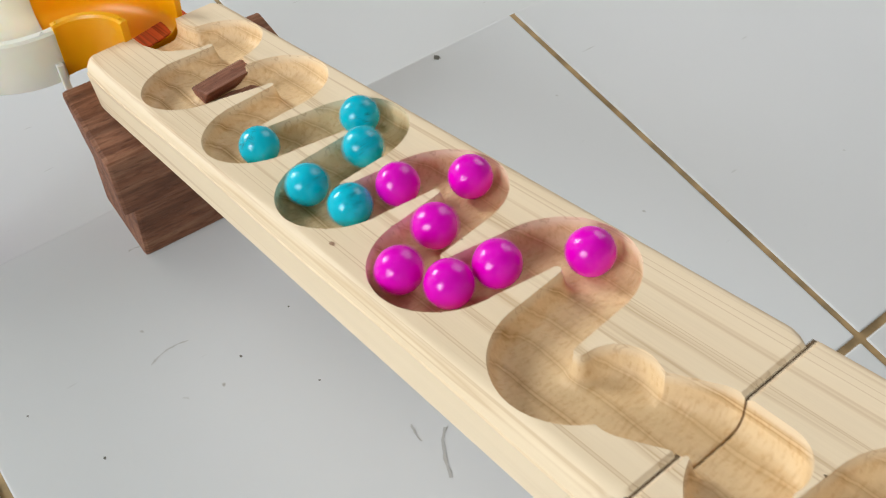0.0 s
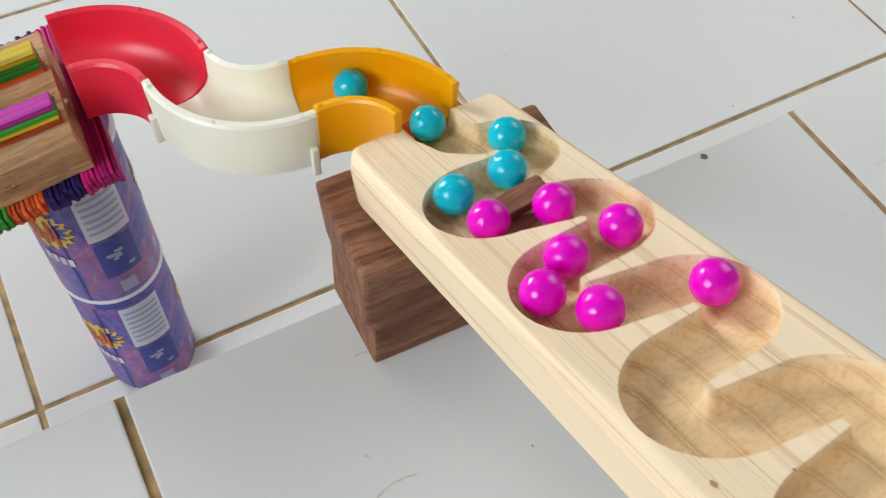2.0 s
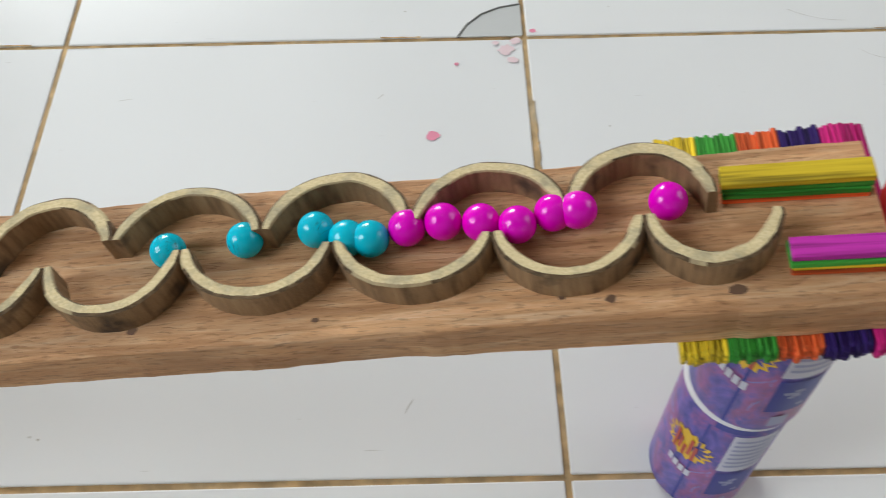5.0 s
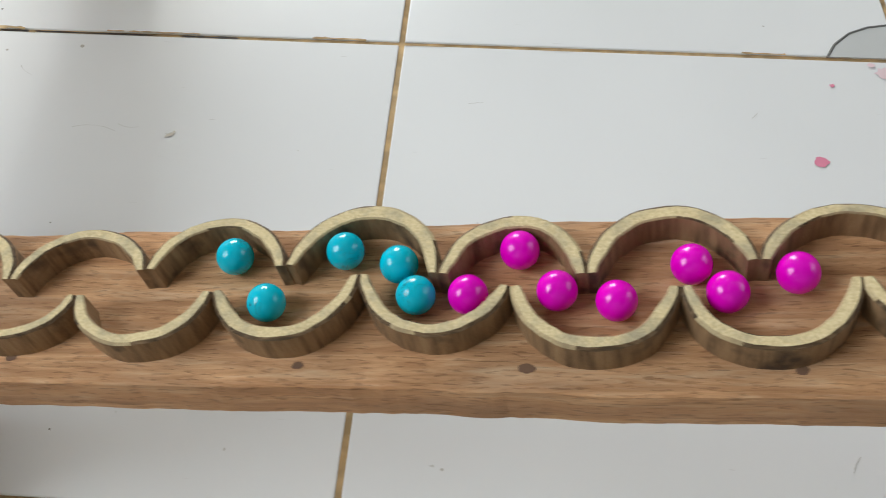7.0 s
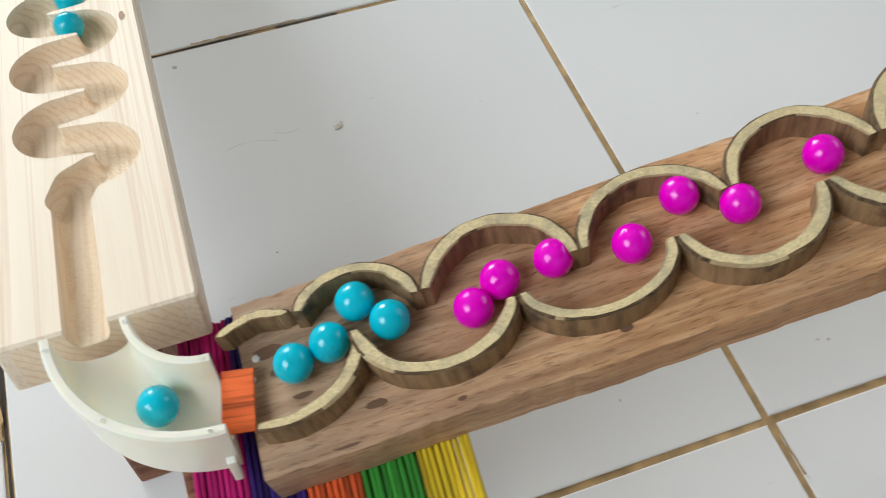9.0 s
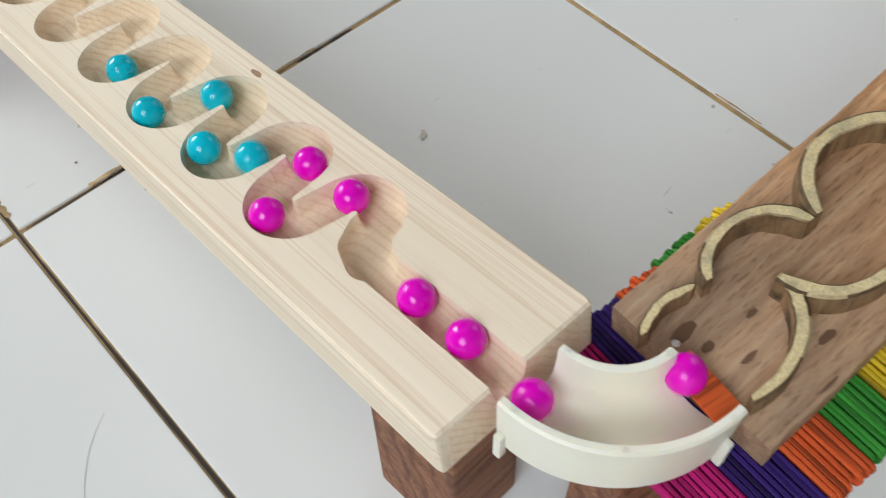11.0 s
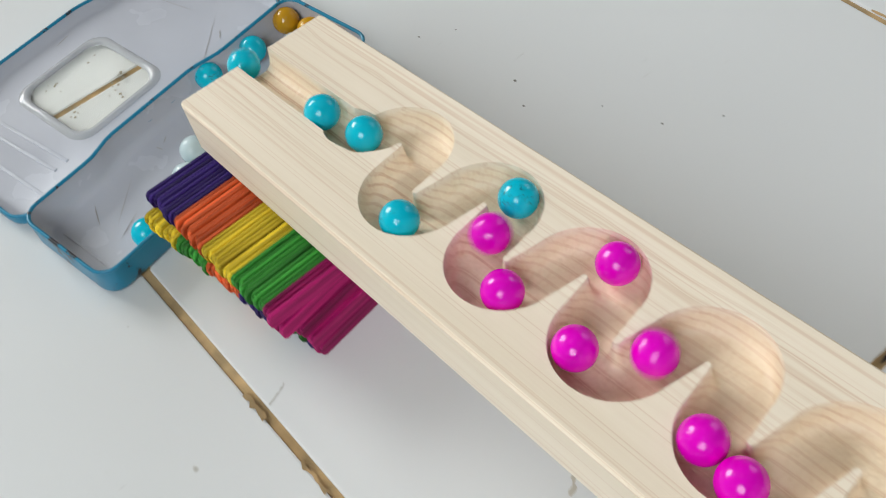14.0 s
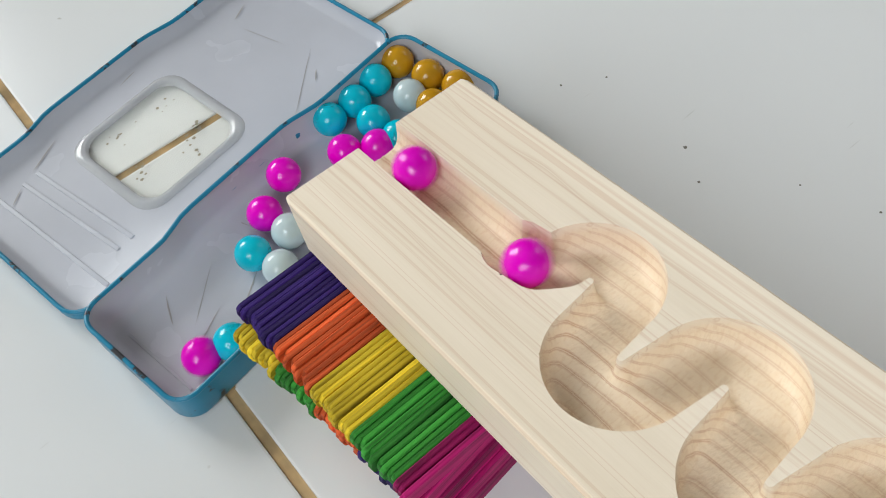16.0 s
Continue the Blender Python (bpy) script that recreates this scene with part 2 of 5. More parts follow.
def stick_material(name, base):
    """Dyed popsicle sticks, each a little different."""
    m = mat(name, base, 0.6)
    n = Nodes(m)
    v = n.t.nodes.new("ShaderNodeVectorMath")
    v.operation = "MULTIPLY_ADD"
    v.inputs[1].default_value = (1.7, 0.9, 2.3)
    n.link(n.random(), v.inputs[0])
    n.link(n.coord.outputs["Object"], v.inputs[2])
    sc = n.t.nodes.new("ShaderNodeMapping")
    sc.inputs["Scale"].default_value = (500, 18, 500)
    n.link(v.outputs[0], sc.inputs[0])
    grain = n.noise(sc.outputs[0], 1.0, 3.0)
    col = n.ramp(grain, [(0.3, tuple(0.4 * c for c in base)), (0.52, base), (0.8, tuple(min(1, 1.25 * c + 0.01) for c in base))])
    each = n.t.nodes.new("ShaderNodeHueSaturation")
    hue = n.t.nodes.new("ShaderNodeMapRange")
    hue.inputs["To Min"].default_value, hue.inputs["To Max"].default_value = 0.55, 1.2
    n.link(n.random(), hue.inputs[0])
    n.link(hue.outputs[0], each.inputs["Value"])
    n.link(col, each.inputs["Color"])
    n.colour(each.outputs[0])
    n.b.inputs["Specular IOR Level"].default_value = 0.2
    n.bump(grain, 0.3, 0.0006)
    return m


def plastic_material(name, base, through=0.45):
    m = mat(name, base, 0.33)
    m.node_tree.nodes["Principled BSDF"].inputs["Subsurface Weight"].default_value = through
    m.node_tree.nodes["Principled BSDF"].inputs["Subsurface Radius"].default_value = (1.0, 0.75, 0.5)
    m.node_tree.nodes["Principled BSDF"].inputs["Subsurface Scale"].default_value = 0.006
    n = Nodes(m)
    v = n.mapping()
    n.colour(n.ramp(n.noise(v, 25.0, 3.0), [(0.3, tuple(0.93 * c for c in base)), (0.7, base)]))
    n.rough(n.noise(v, 60.0, 4.0), 0.26, 0.42)
    n.bump(n.noise(v, 400.0, 2.0), 0.04, 0.0005)
    return m


def tin_material(name, base, wear, rough=0.3, worn_from=0.57):
    m = mat(name, base, rough)
    n = Nodes(m)
    v = n.mapping()
    worn = n.ramp(n.noise(v, 75.0, 4.0, 0.7), [(worn_from, (0, 0, 0)), (worn_from + 0.045, (1, 1, 1))])
    soft = n.ramp(n.noise(v, 14.0, 4.0), [(0.3, tuple(0.86 * c for c in base)), (0.7, base)])
    n.colour(n.mix(worn, soft, wear))
    n.rough(n.noise(v, 30.0, 3.0), rough * 0.7, rough * 1.4)
    n.bump(n.noise(v, 35.0, 2.0), 0.08, 0.002)
    return m


def wrap_material():
    """Printed can: blurred purple and blue with red patches."""
    m = mat("printed_can", (0.2, 0.12, 0.35), 0.35)
    n = Nodes(m)
    v = n.mapping((1, 1, 0.6))
    a = n.ramp(n.noise(v, 55.0, 4.0, 0.65, 0.8), [(0.32, (0.04, 0.05, 0.30)), (0.44, (0.13, 0.10, 0.42)), (0.54, (0.28, 0.11, 0.36)), (0.62, (0.36, 0.10, 0.26)), (0.68, (0.22, 0.22, 0.58)), (0.76, (0.62, 0.60, 0.78))])
    b = n.ramp(n.noise(v, 170.0, 3.0), [(0.35, (0.75, 0.75, 0.8)), (0.7, (1.2, 1.15, 1.15))])
    n.colour(n.mix(1.0, a, b, "MULTIPLY"))
    return m


TILE, GROUT = tile_material(), grout_material()
PINE = pine_material("pale_pine", (0.94, 0.825, 0.675), (0.78, 0.58, 0.41), (0.62, 0.38, 0.24), 1.0, 0.66, 0.9, 0.0, (0.99, 0.94, 0.87))
PINE_OLD = pine_material("golden_pine", (0.88, 0.715, 0.505), (0.74, 0.53, 0.30), (0.46, 0.27, 0.12), 0.42, 0.62, 0.75, 0.31, (0.96, 0.86, 0.68), 0.5, 0.95)
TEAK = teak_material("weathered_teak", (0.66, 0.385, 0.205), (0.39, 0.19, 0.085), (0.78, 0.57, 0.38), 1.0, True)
DARK = teak_material("dark_hardwood", (0.32, 0.145, 0.085), (0.10, 0.036, 0.02), (0.50, 0.28, 0.18))
RING = ring_material()
STUMP = teak_material("broken_wood", (0.30, 0.125, 0.08), (0.15, 0.055, 0.032), (0.52, 0.30, 0.21), 1.6)
SAWN_DARK = teak_material("dark_sawn_edge", (0.15, 0.095, 0.05), (0.05, 0.035, 0.02), (0.30, 0.21, 0.12), 3.0)
CYAN = ball_material("turquoise_bead", (0.0, 0.55, 0.72), (0.01, 0.02, 0.03))
PINK = ball_material("magenta_bead", (0.90, 0.0, 0.60))
GOLD = ball_material("mustard_bead", (0.62, 0.31, 0.012))
MILK = ball_material("pale_bead", (0.60, 0.72, 0.74))
STICKS = {
    "yellow": stick_material("yellow_stick", (0.82, 0.58, 0.03)),
    "green": stick_material("green_stick", (0.042, 0.28, 0.035)),
    "orange": stick_material("orange_stick", (0.76, 0.12, 0.03)),
    "navy": stick_material("navy_stick", (0.034, 0.012, 0.135)),
    "magenta": stick_material("magenta_stick", (0.50, 0.012, 0.16)),
    "violet": stick_material("violet_stick", (0.85, 0.05, 0.60)),
}
RED, ORANGE, CREAM = plastic_material("red_plastic", (0.90, 0.03, 0.07)), plastic_material("orange_plastic", (1.0, 0.43, 0.0)), plastic_material("cream_plastic", (0.96, 0.92, 0.79))
TIN_BLUE, TIN_WHITE = tin_material("blue_tin", (0.01, 0.24, 0.40), (0.03, 0.03, 0.035)), tin_material("white_tin", (0.56, 0.57, 0.625), (0.30, 0.31, 0.28), 0.24, 0.72)
WRAP = wrap_material()
YELLOW_INK, LABEL_INK, BLUE_INK = mat("yellow_ink", (0.8, 0.5, 0.03), 0.4), mat("pale_ink", (0.62, 0.62, 0.72), 0.4), mat("blue_ink", (0.03, 0.04, 0.30), 0.4)
RED_INK, BAR_INK = mat("red_ink", (0.5, 0.07, 0.04), 0.4), mat("grey_ink", (0.34, 0.36, 0.55), 0.4)
STRIP = stick_material("red_orange_stick", (0.90, 0.16, 0.04))
RIM = mat("can_rim", (0.85, 0.85, 0.88), 0.3)
GLUE = mat("dried_glue", (0.75, 0.73, 0.68), 0.15)
BLACK = mat("dark_stain", (0.03, 0.02, 0.015), 0.7)
# grey of the unseen room, set by how much light it should bounce
WALL = plastic_material("wall_paint", (0.31, 0.298, 0.272), 0.0)
STAIN = mat("pink_paint", (0.75, 0.25, 0.36), 0.4)
SMUDGE = mat("pale_pink_paint", (0.77, 0.60, 0.62), 0.4)
DIRT = mat("dirt_speck", (0.16, 0.15, 0.125), 0.8)
GREY_TILE = mat("cement_patch", (0.52, 0.53, 0.52), 0.6)
CRACK = mat("crack_line", (0.16, 0.16, 0.15), 0.9)
CLEAR = mat("clear_plastic", (0.66, 0.655, 0.60), 0.12)
CLEAR.node_tree.nodes["Principled BSDF"].inputs["Transmission Weight"].default_value = 1.0


# ---- mesh helpers ----
def mesh_of(name, bm, material, smooth=False):
    me = bpy.data.meshes.new(name)
    bm.normal_update()
    bm.to_mesh(me)
    bm.free()
    for p in me.polygons:
        p.use_smooth = smooth
    me.materials.append(material)
    return me


def part(name, bm, material, parent=None, label="", smooth=False, m=None):
    ob = new(name, mesh_of(name, bm, material, smooth) if not isinstance(bm, bpy.types.Mesh) else bm)
    if parent:
        ob.parent = parent
    if m is not None:
        ob.matrix_basis = m
    return tagged(ob, label)


def thing(name, label, category, m=None, group="", kind=""):
    ob = new(name)
    ob.empty_display_size = 0.02
    if m is not None:
        ob.matrix_basis = m
    return tagged(ob, label, category, group, kind)


def box(sx, sy, sz, at=(0, 0, 0), bevel=0.0, segments=2, jitter=0.0, seed=0):
    """A bevelled box, its bottom face's centre at at."""
    bm = bmesh.new()
    bmesh.ops.create_cube(bm, size=1.0)
    rnd = random.Random(seed)
    for v in bm.verts:
        v.co = Vector((v.co.x * sx, v.co.y * sy, (v.co.z + 0.5) * sz)) + Vector(at)
        if jitter:
            v.co += Vector((rnd.uniform(-1, 1), rnd.uniform(-1, 1), rnd.uniform(-1, 1) * 0.5)) * jitter
    if bevel:
        bmesh.ops.bevel(bm, geom=bm.edges[:], offset=bevel, segments=segments, profile=0.6, affect="EDGES")
    return bm


def grid_mesh(name, verts, faces, material, smooth=True):
    me = bpy.data.meshes.new(name)
    me.from_pydata([tuple(map(float, v)) for v in verts], [], [tuple(map(int, f)) for f in faces])
    me.materials.append(material)
    me.polygons.foreach_set("use_smooth", [smooth] * len(me.polygons))
    me.update()
    return me


def flat_patch(name, outline, z, material, parent=None):
    """A thin flat patch with a polygon outline."""
    bm = bmesh.new()
    f = bm.faces.new([bm.verts.new((x, y, z)) for x, y in outline])
    if f.normal.z < 0:
        f.normal_flip()
    return part(name, bm, material, parent)


# ---- the run's plan, in decimetres ----
# track begin
A_AT, A_SLOPE, A_YAW = (6.29, -5.215, 3.045), 0.389, 0.026
B_AT, B_SLOPE, B_YAW = (-3.105, 2.765, 0.815), 0.1405, 0.005
W_AT, W_SLOPE, W_YAW = (0.0, -4.11, 1.962), 0.163, -0.045


def frame_of(at, slope, yaw, along):
    """Axes of a sloping board: rows are its x, y and z in the world. along 'y': it falls towards +y; 'x': it rises towards +x."""
    c, s = np.cos(yaw), np.sin(yaw)
    if along == "y":
        x = np.array([c, s, 0.0])
        y = np.array([-s, c, -slope])
    else:
        x = np.array([c, s, slope])
        y = np.array([-s, c, 0.0])
    x, y = x / np.linalg.norm(x), y / np.linalg.norm(y)
    return np.array([x, y, np.cross(x, y)])


FA, FB, FW = frame_of(A_AT, A_SLOPE, A_YAW, "y"), frame_of(B_AT, B_SLOPE, B_YAW, "y"), frame_of(W_AT, W_SLOPE, W_YAW, "x")


def serpentine(right, left, v_right, v_left, bend, start, end):
    """A channel's middle line: round bends, by turns at the right and the left, joined by straight crossings."""
    line = list(start)
    turns = sorted([(u, v_right, 1) for u in right] + [(u, v_left, -1) for u in left])
    for u, v, side in turns:
        for k in range(21):
            a = np.pi * k / 20
            line.append((u - bend * np.cos(a), v + side * bend * np.sin(a)))
    return line + list(end)


A_NODES = serpentine([0.44, 1.02, 1.605, 2.18, 2.775], [0.69, 1.295, 1.885, 2.47, 3.06], 0.080, -0.100, 0.135, [(-0.12, -0.01), (0.12, -0.01), (0.24, 0.02)],
                     [(3.28, -0.13), (3.45, -0.045), (3.60, -0.05)]) + serpentine([3.98], [3.72, 4.32], 0.03, -0.08, 0.125, [], [(4.6, 0.0), (4.8, 0.0)])[0:]
B_NODES = serpentine([1.0, 1.505, 2.015, 2.535, 3.05, 3.555, 4.06, 4.57, 5.08], [1.25, 1.755, 2.27, 2.79, 3.30, 3.805, 4.31, 4.82], 0.080, -0.042, 0.119, [(-0.1, 0.01), (0.74, 0.015), (0.84, 0.03)],
                     [(5.24, 0.0), (5.33, -0.036), (6.24, -0.035)])
W_TIPS_LOW = [-2.175, -1.533, -0.90, -0.295, 0.315, 0.92, 1.545, 2.17, 2.83, 3.49, 4.09, 4.61]
W_TIPS_TOP = [-2.37, -1.875, -1.25, -0.625, -0.01, 0.63, 1.205, 1.83, 2.51, 3.15, 3.79, 4.38]
ARCS = [((5.865, -5.28), 8, 90), ((5.865, -4.43), 270, 182), ((5.015, -4.43), 2, 90)]
ARC_END = ((-2.665, -3.365), 270, 180)
R_MID, R_OUT, R_IN = 0.425, 0.59, 0.255


def eased(nodes, window=0.07, step=0.01):
    """A polyline with eased corners."""
    p = np.array(nodes, float)
    d = np.r_[0, np.cumsum(np.linalg.norm(np.diff(p, axis=0), axis=1))]
    x = np.arange(0, d[-1], step)
    q = np.stack([np.interp(x, d, p[:, k]) for k in range(2)], 1)
    n = int(window / step) // 2 * 2 + 1
    return np.stack([np.convolve(np.pad(q[:, k], n // 2, mode="edge"), np.ones(n) / n, "valid") for k in range(2)], 1)


def track():
    """The line of the beads' centres from the top board to the tin, in decimetres."""
    up = eased(A_NODES)[::-1]
    a = np.array([np.array(A_AT) + FA.T @ np.array([v, -u, -0.022]) for u, v in up if u > 0.02])
    w_s = np.linspace(4.86, -2.56, 300)
    low = [(0.5 * (p + q), 0.20) for p, q in zip(W_TIPS_LOW, W_TIPS_LOW[1:])]
    top = [(0.5 * (p + q), 0.50) for p, q in zip(W_TIPS_TOP, W_TIPS_TOP[1:])]
    knots = sorted(low + top + [(4.95, 0.285), (4.70, 0.285), (-2.42, 0.26), (-2.75, 0.28)])
    ks, kv = np.array(knots).T
    w_v = np.convolve(np.pad(np.interp(w_s, ks, kv), 7, mode="edge"), np.ones(15) / 15, "valid")
    w = np.array([np.array(W_AT) + FW.T @ np.array([s, v, 0.08]) for s, v in zip(w_s, w_v)])

    def arc(c, a0, a1, z0, z1):
        k = np.linspace(0, 1, 16)
        t = np.radians(a0 + (a1 - a0) * k)
        return np.stack([c[0] + R_MID * np.cos(t), c[1] + R_MID * np.sin(t), z0 + (z1 - z0) * k], 1)

    z0, z1 = 3.022, 2.845
    plastic = [arc(c, a0, a1, z0 + (z1 - z0) * k / 3, z0 + (z1 - z0) * (k + 1) / 3) for k, (c, a0, a1) in enumerate(ARCS)]
    down = eased(B_NODES)[::-1]
    b = np.array([np.array(B_AT) + FB.T @ np.array([v, -u, -0.022]) for u, v in down if 0.0 < u < 6.1])
    end = arc(*ARC_END, w[-1][2], b[0][2])
    return np.concatenate([a, *plastic, w, end, b])
# track end


def matrix_of(at, axes):
    m = Matrix(axes.T.tolist()).to_4x4()
    m.translation = [c * DM for c in at]
    return m


MA, MB, MW = matrix_of(A_AT, FA), matrix_of(B_AT, FB), matrix_of(W_AT, FW)


# ---- room ----
def floor_area(name, label, x_lines, y_lines, z, gap, trim=0.0):
    x0, x1, y0, y1 = x_lines[0], x_lines[-1], y_lines[0], y_lines[-1] - trim
    base = tagged(part(name, box(x1 - x0, y1 - y0, 0.03, ((x0 + x1) / 2, (y0 + y1) / 2, z - 0.0315)), GROUT), label, "floor", kind="structure")
    rnd = random.Random(5)
    for a, b in zip(x_lines, x_lines[1:]):
        for c, d in zip(y_lines, y_lines[1:]):
            bm = box(b - a - gap, d - c - gap, 0.008, (0, 0, 0), 0.0012, 2)
            m = pose((a + b) / 2, (c + d) / 2, z - 0.008 + rnd.uniform(-0.0003, 0.0002), rnd.uniform(-0.08, 0.08), rnd.uniform(-0.08, 0.08), rnd.uniform(-0.05, 0.05))
            part("tile", bm, TILE, base, m=m)
    return base


X_LOW = [0.4 * k for k in range(-5, 7)]
Y_LOW = [0.4 * k for k in range(-2, 10)]
floor_area("floor", "white glazed floor tiles with stained tan grout", X_LOW, Y_LOW, 0.0, 0.0042)


def grout_spill(base, x_lines, y_lines, z, span, count, seed):
    """Smears of grout over the tiles' edges."""
    rnd = random.Random(seed)
    for k in range(count):
        w, l = rnd.uniform(0.0006, 0.0022), rnd.uniform(0.006, 0.045)
        if k % 2:
            x, y, along = rnd.choice(x_lines[1:-1]) + rnd.choice((-1, 1)) * 0.0021, rnd.uniform(span[2], span[3]), True
        else:
            x, y, along = rnd.uniform(span[0], span[1]), rnd.choice(y_lines[1:-1]) + rnd.choice((-1, 1)) * 0.0021, False
        n = 7
        edge = [(-l / 2 + l * j / n, -w * rnd.uniform(0.1, 1.1)) for j in range(n + 1)] + [(l / 2 - l * j / n, w * rnd.uniform(0.1, 1.1)) for j in range(n + 1)]
        flat_patch("grout_smear", [(x + (b if along else a), y + (a if along else b)) for a, b in edge], z + 0.0004 + 0.00002 * (k % 9), GROUT, base)


grout_spill(bpy.data.objects["floor"], [q for q in X_LOW if -0.9 < q < 1.3], [q for q in Y_LOW if -0.7 < q < 1.1], 0.0, (-0.7, 1.0, -0.5, 0.9), 90, 3)
for seed, (x, y, length, across) in enumerate(((-0.4, -0.20, 0.52, False), (-0.30, 0.0, 0.19, True), (-0.45, 0.0, 0.08, True), (-0.16, 0.0, 0.05, True))):
    rnd = random.Random(60 + seed)
    half = [(-length / 2 + length * k / 14, 0.0013 * rnd.uniform(0.5, 1.15) * (0.2 if k in (0, 14) else 1)) for k in range(15)]
    edge = [(a, -b) for a, b in half] + [(a, b * rnd.uniform(0.6, 1.1)) for a, b in reversed(half)]
    flat_patch("dirty_joint", [(x + a, y + b) if across else (x - b, y + a) for a, b in edge], -0.0010, BLACK, bpy.data.objects["floor"])
STEP_Z, STEP_Y = 0.203, -0.5285
platform = floor_area("platform", "raised tiled floor step with dirty grout", [0.466 + 0.4 * k for k in range(-6, 6)], [-2.4, -2.03, -1.63, -1.23, -0.83, STEP_Y], STEP_Z, 0.0046, 0.0018)
tagged(part("step_body", box(4.4, 1.86, STEP_Z - 0.034, (0.266, STEP_Y - 0.936, 0.0005)), GREY_TILE), "grey cement body of the raised floor step", "step", kind="structure")


def wall_with_window(name, m, width, hole):
    """A wall in its own xz plane, with a rectangular opening (x0, x1, z0, z1)."""
    x0, x1, z0, z1 = hole
    bm = bmesh.new()
    h = 2.8
    for a, b, c, d in ((-width / 2, x0, 0, h), (x1, width / 2, 0, h), (x0, x1, 0, z0), (x0, x1, z1, h)):
        b2 = box(b - a, 0.12, d - c, ((a + b) / 2, 0, c))
        me = bpy.data.meshes.new("tmp")
        b2.to_mesh(me)
        b2.free()
        bm.from_mesh(me)
        bpy.data.meshes.remove(me)
    return tagged(part(name, bm, WALL, m=m), "unseen plain grey wall enclosing the light", "wall", kind="structure")


# walls and ceiling out of view, added to enclose and bounce the daylight
wall_with_window("wall_east", pose(2.56, 0.5, 0, 0, 0, 90), 6.2, (-1.15, 0.35, 1.0, 2.5))
wall_with_window("wall_north", pose(0.2, 3.5, 0), 5.0, (-2.1, -0.4, 0.95, 2.55))
wall_with_window("wall_west", pose(-2.06, 0.5, 0, 0, 0, 90), 6.1, (-2.1, -0.7, 1.0, 2.4))
tagged(part("wall_south", box(5.0, 0.12, 2.8, (0.2, -2.46, 0)), WALL), "unseen plain grey wall enclosing the light", "wall", kind="structure")
tagged(part("ceiling", box(5.0, 6.2, 0.1, (0.2, 0.5, 2.8)), WALL), "unseen plain grey ceiling enclosing the light", "ceiling", kind="structure")


# ---- carved boards ----
def carved(name, left, right, u0, u1, thick, nodes, radius, depth, cell, material, parent, m, narrow=None, seed=0, worn=None, soft_edge=0.0, corner=0.0):
    """A board with a bead channel milled into its top: local x across, -y up the slope, z normal. Decimetres in, metres out."""
    nx, ny = int(round((left + right) / cell)), int(round((u1 - u0) / cell))
    gx, gu = np.linspace(-left, right, nx + 1), np.linspace(u0, u1, ny + 1)
    V, U = np.meshgrid(gx, gu)
    P = np.stack([U, V], -1).reshape(-1, 2)
    pts = np.array(nodes, float)
    best, grad = np.full(len(P), 9.0), np.zeros((len(P), 2))
    for k, (p, q) in enumerate(zip(pts, pts[1:])):
        r = radius
        if narrow and narrow(0.5 * (p[0] + q[0])):
            r = narrow(0.5 * (p[0] + q[0]))
        d = q - p
        t = np.clip(((P - p) @ d) / (d @ d), 0, 1)
        off = P - (p + t[:, None] * d)
        dist = np.hypot(*off.T)
        e = dist - r
        closer = e < best
        best = np.where(closer, e, best)
        grad = np.where(closer[:, None], off / np.maximum(dist, 1e-6)[:, None], grad)
    near = np.abs(best) < 0.7 * cell
    inner = (P[:, 1] > -left + cell) & (P[:, 1] < right - cell) & (P[:, 0] > u0 + 0.1 * cell) & (P[:, 0] < u1 - 0.1 * cell)
    snap = near & inner
    P[snap] -= (best[snap])[:, None] * grad[snap]
    q = np.clip(1 + best / radius, 0, 1)
    z = np.where((best < 0) & ~snap, -depth * np.sqrt(np.clip(1 - q**6, 0, 1)), 0.0)
    rng = np.random.default_rng(seed)
    z += np.where(z < 0, rng.normal(0, 0.0009, len(z)), 0)
    if worn:
        stump = (P[:, 0] > worn[0]) & (P[:, 0] < worn[1]) & (P[:, 1] > worn[2]) & (P[:, 1] < worn[3])
        z = np.where(stump, np.minimum(z, -worn[4] + rng.normal(0, 0.004, len(z))), z)
    edge = np.minimum.reduce([P[:, 1] + left, right - P[:, 1], P[:, 0] - u0, u1 - P[:, 0]])
    z = np.minimum(z, np.where(edge < 0.6 * cell, -0.008, 0.0))
    if soft_edge:
        wave_u = 0.75 + 0.25 * np.sin(3.1 * P[:, 0] + seed) * np.sin(1.3 * P[:, 0])
        r = soft_edge * np.where(P[:, 1] < 0, wave_u, 0.45)
        across = np.minimum(P[:, 1] + left, right - P[:, 1])
        near = np.clip(1 - across / r, 0, 1)
        z = np.minimum(z, -r * (1 - np.sqrt(1 - near**2)))
    if corner:
        to_end = np.minimum(P[:, 0] - u0, u1 - P[:, 0])
        pull = corner * np.clip(1 - to_end / (2.5 * corner), 0, 1) ** 2
        reach = np.clip((np.abs(P[:, 1]) / min(left, right) - 0.7) / 0.3, 0, 1)
        P[:, 1] -= np.sign(P[:, 1]) * pull * reach
    n = nx + 1
    verts = np.stack([P[:, 1], -P[:, 0], z], -1)
    idx = np.arange(len(verts)).reshape(ny + 1, n)
    faces = np.stack([idx[:-1, :-1], idx[1:, :-1], idx[1:, 1:], idx[:-1, 1:]], -1).reshape(-1, 4)
    faces = [tuple(f) for f in faces]
    rim = np.concatenate([idx[0, :], idx[1:, -1], idx[-1, -2::-1], idx[-2:0:-1, 0]])
    soft = verts[rim].copy()
    mid = verts[rim] * [1, 1, 0] + [0, 0, -thick * 0.12]
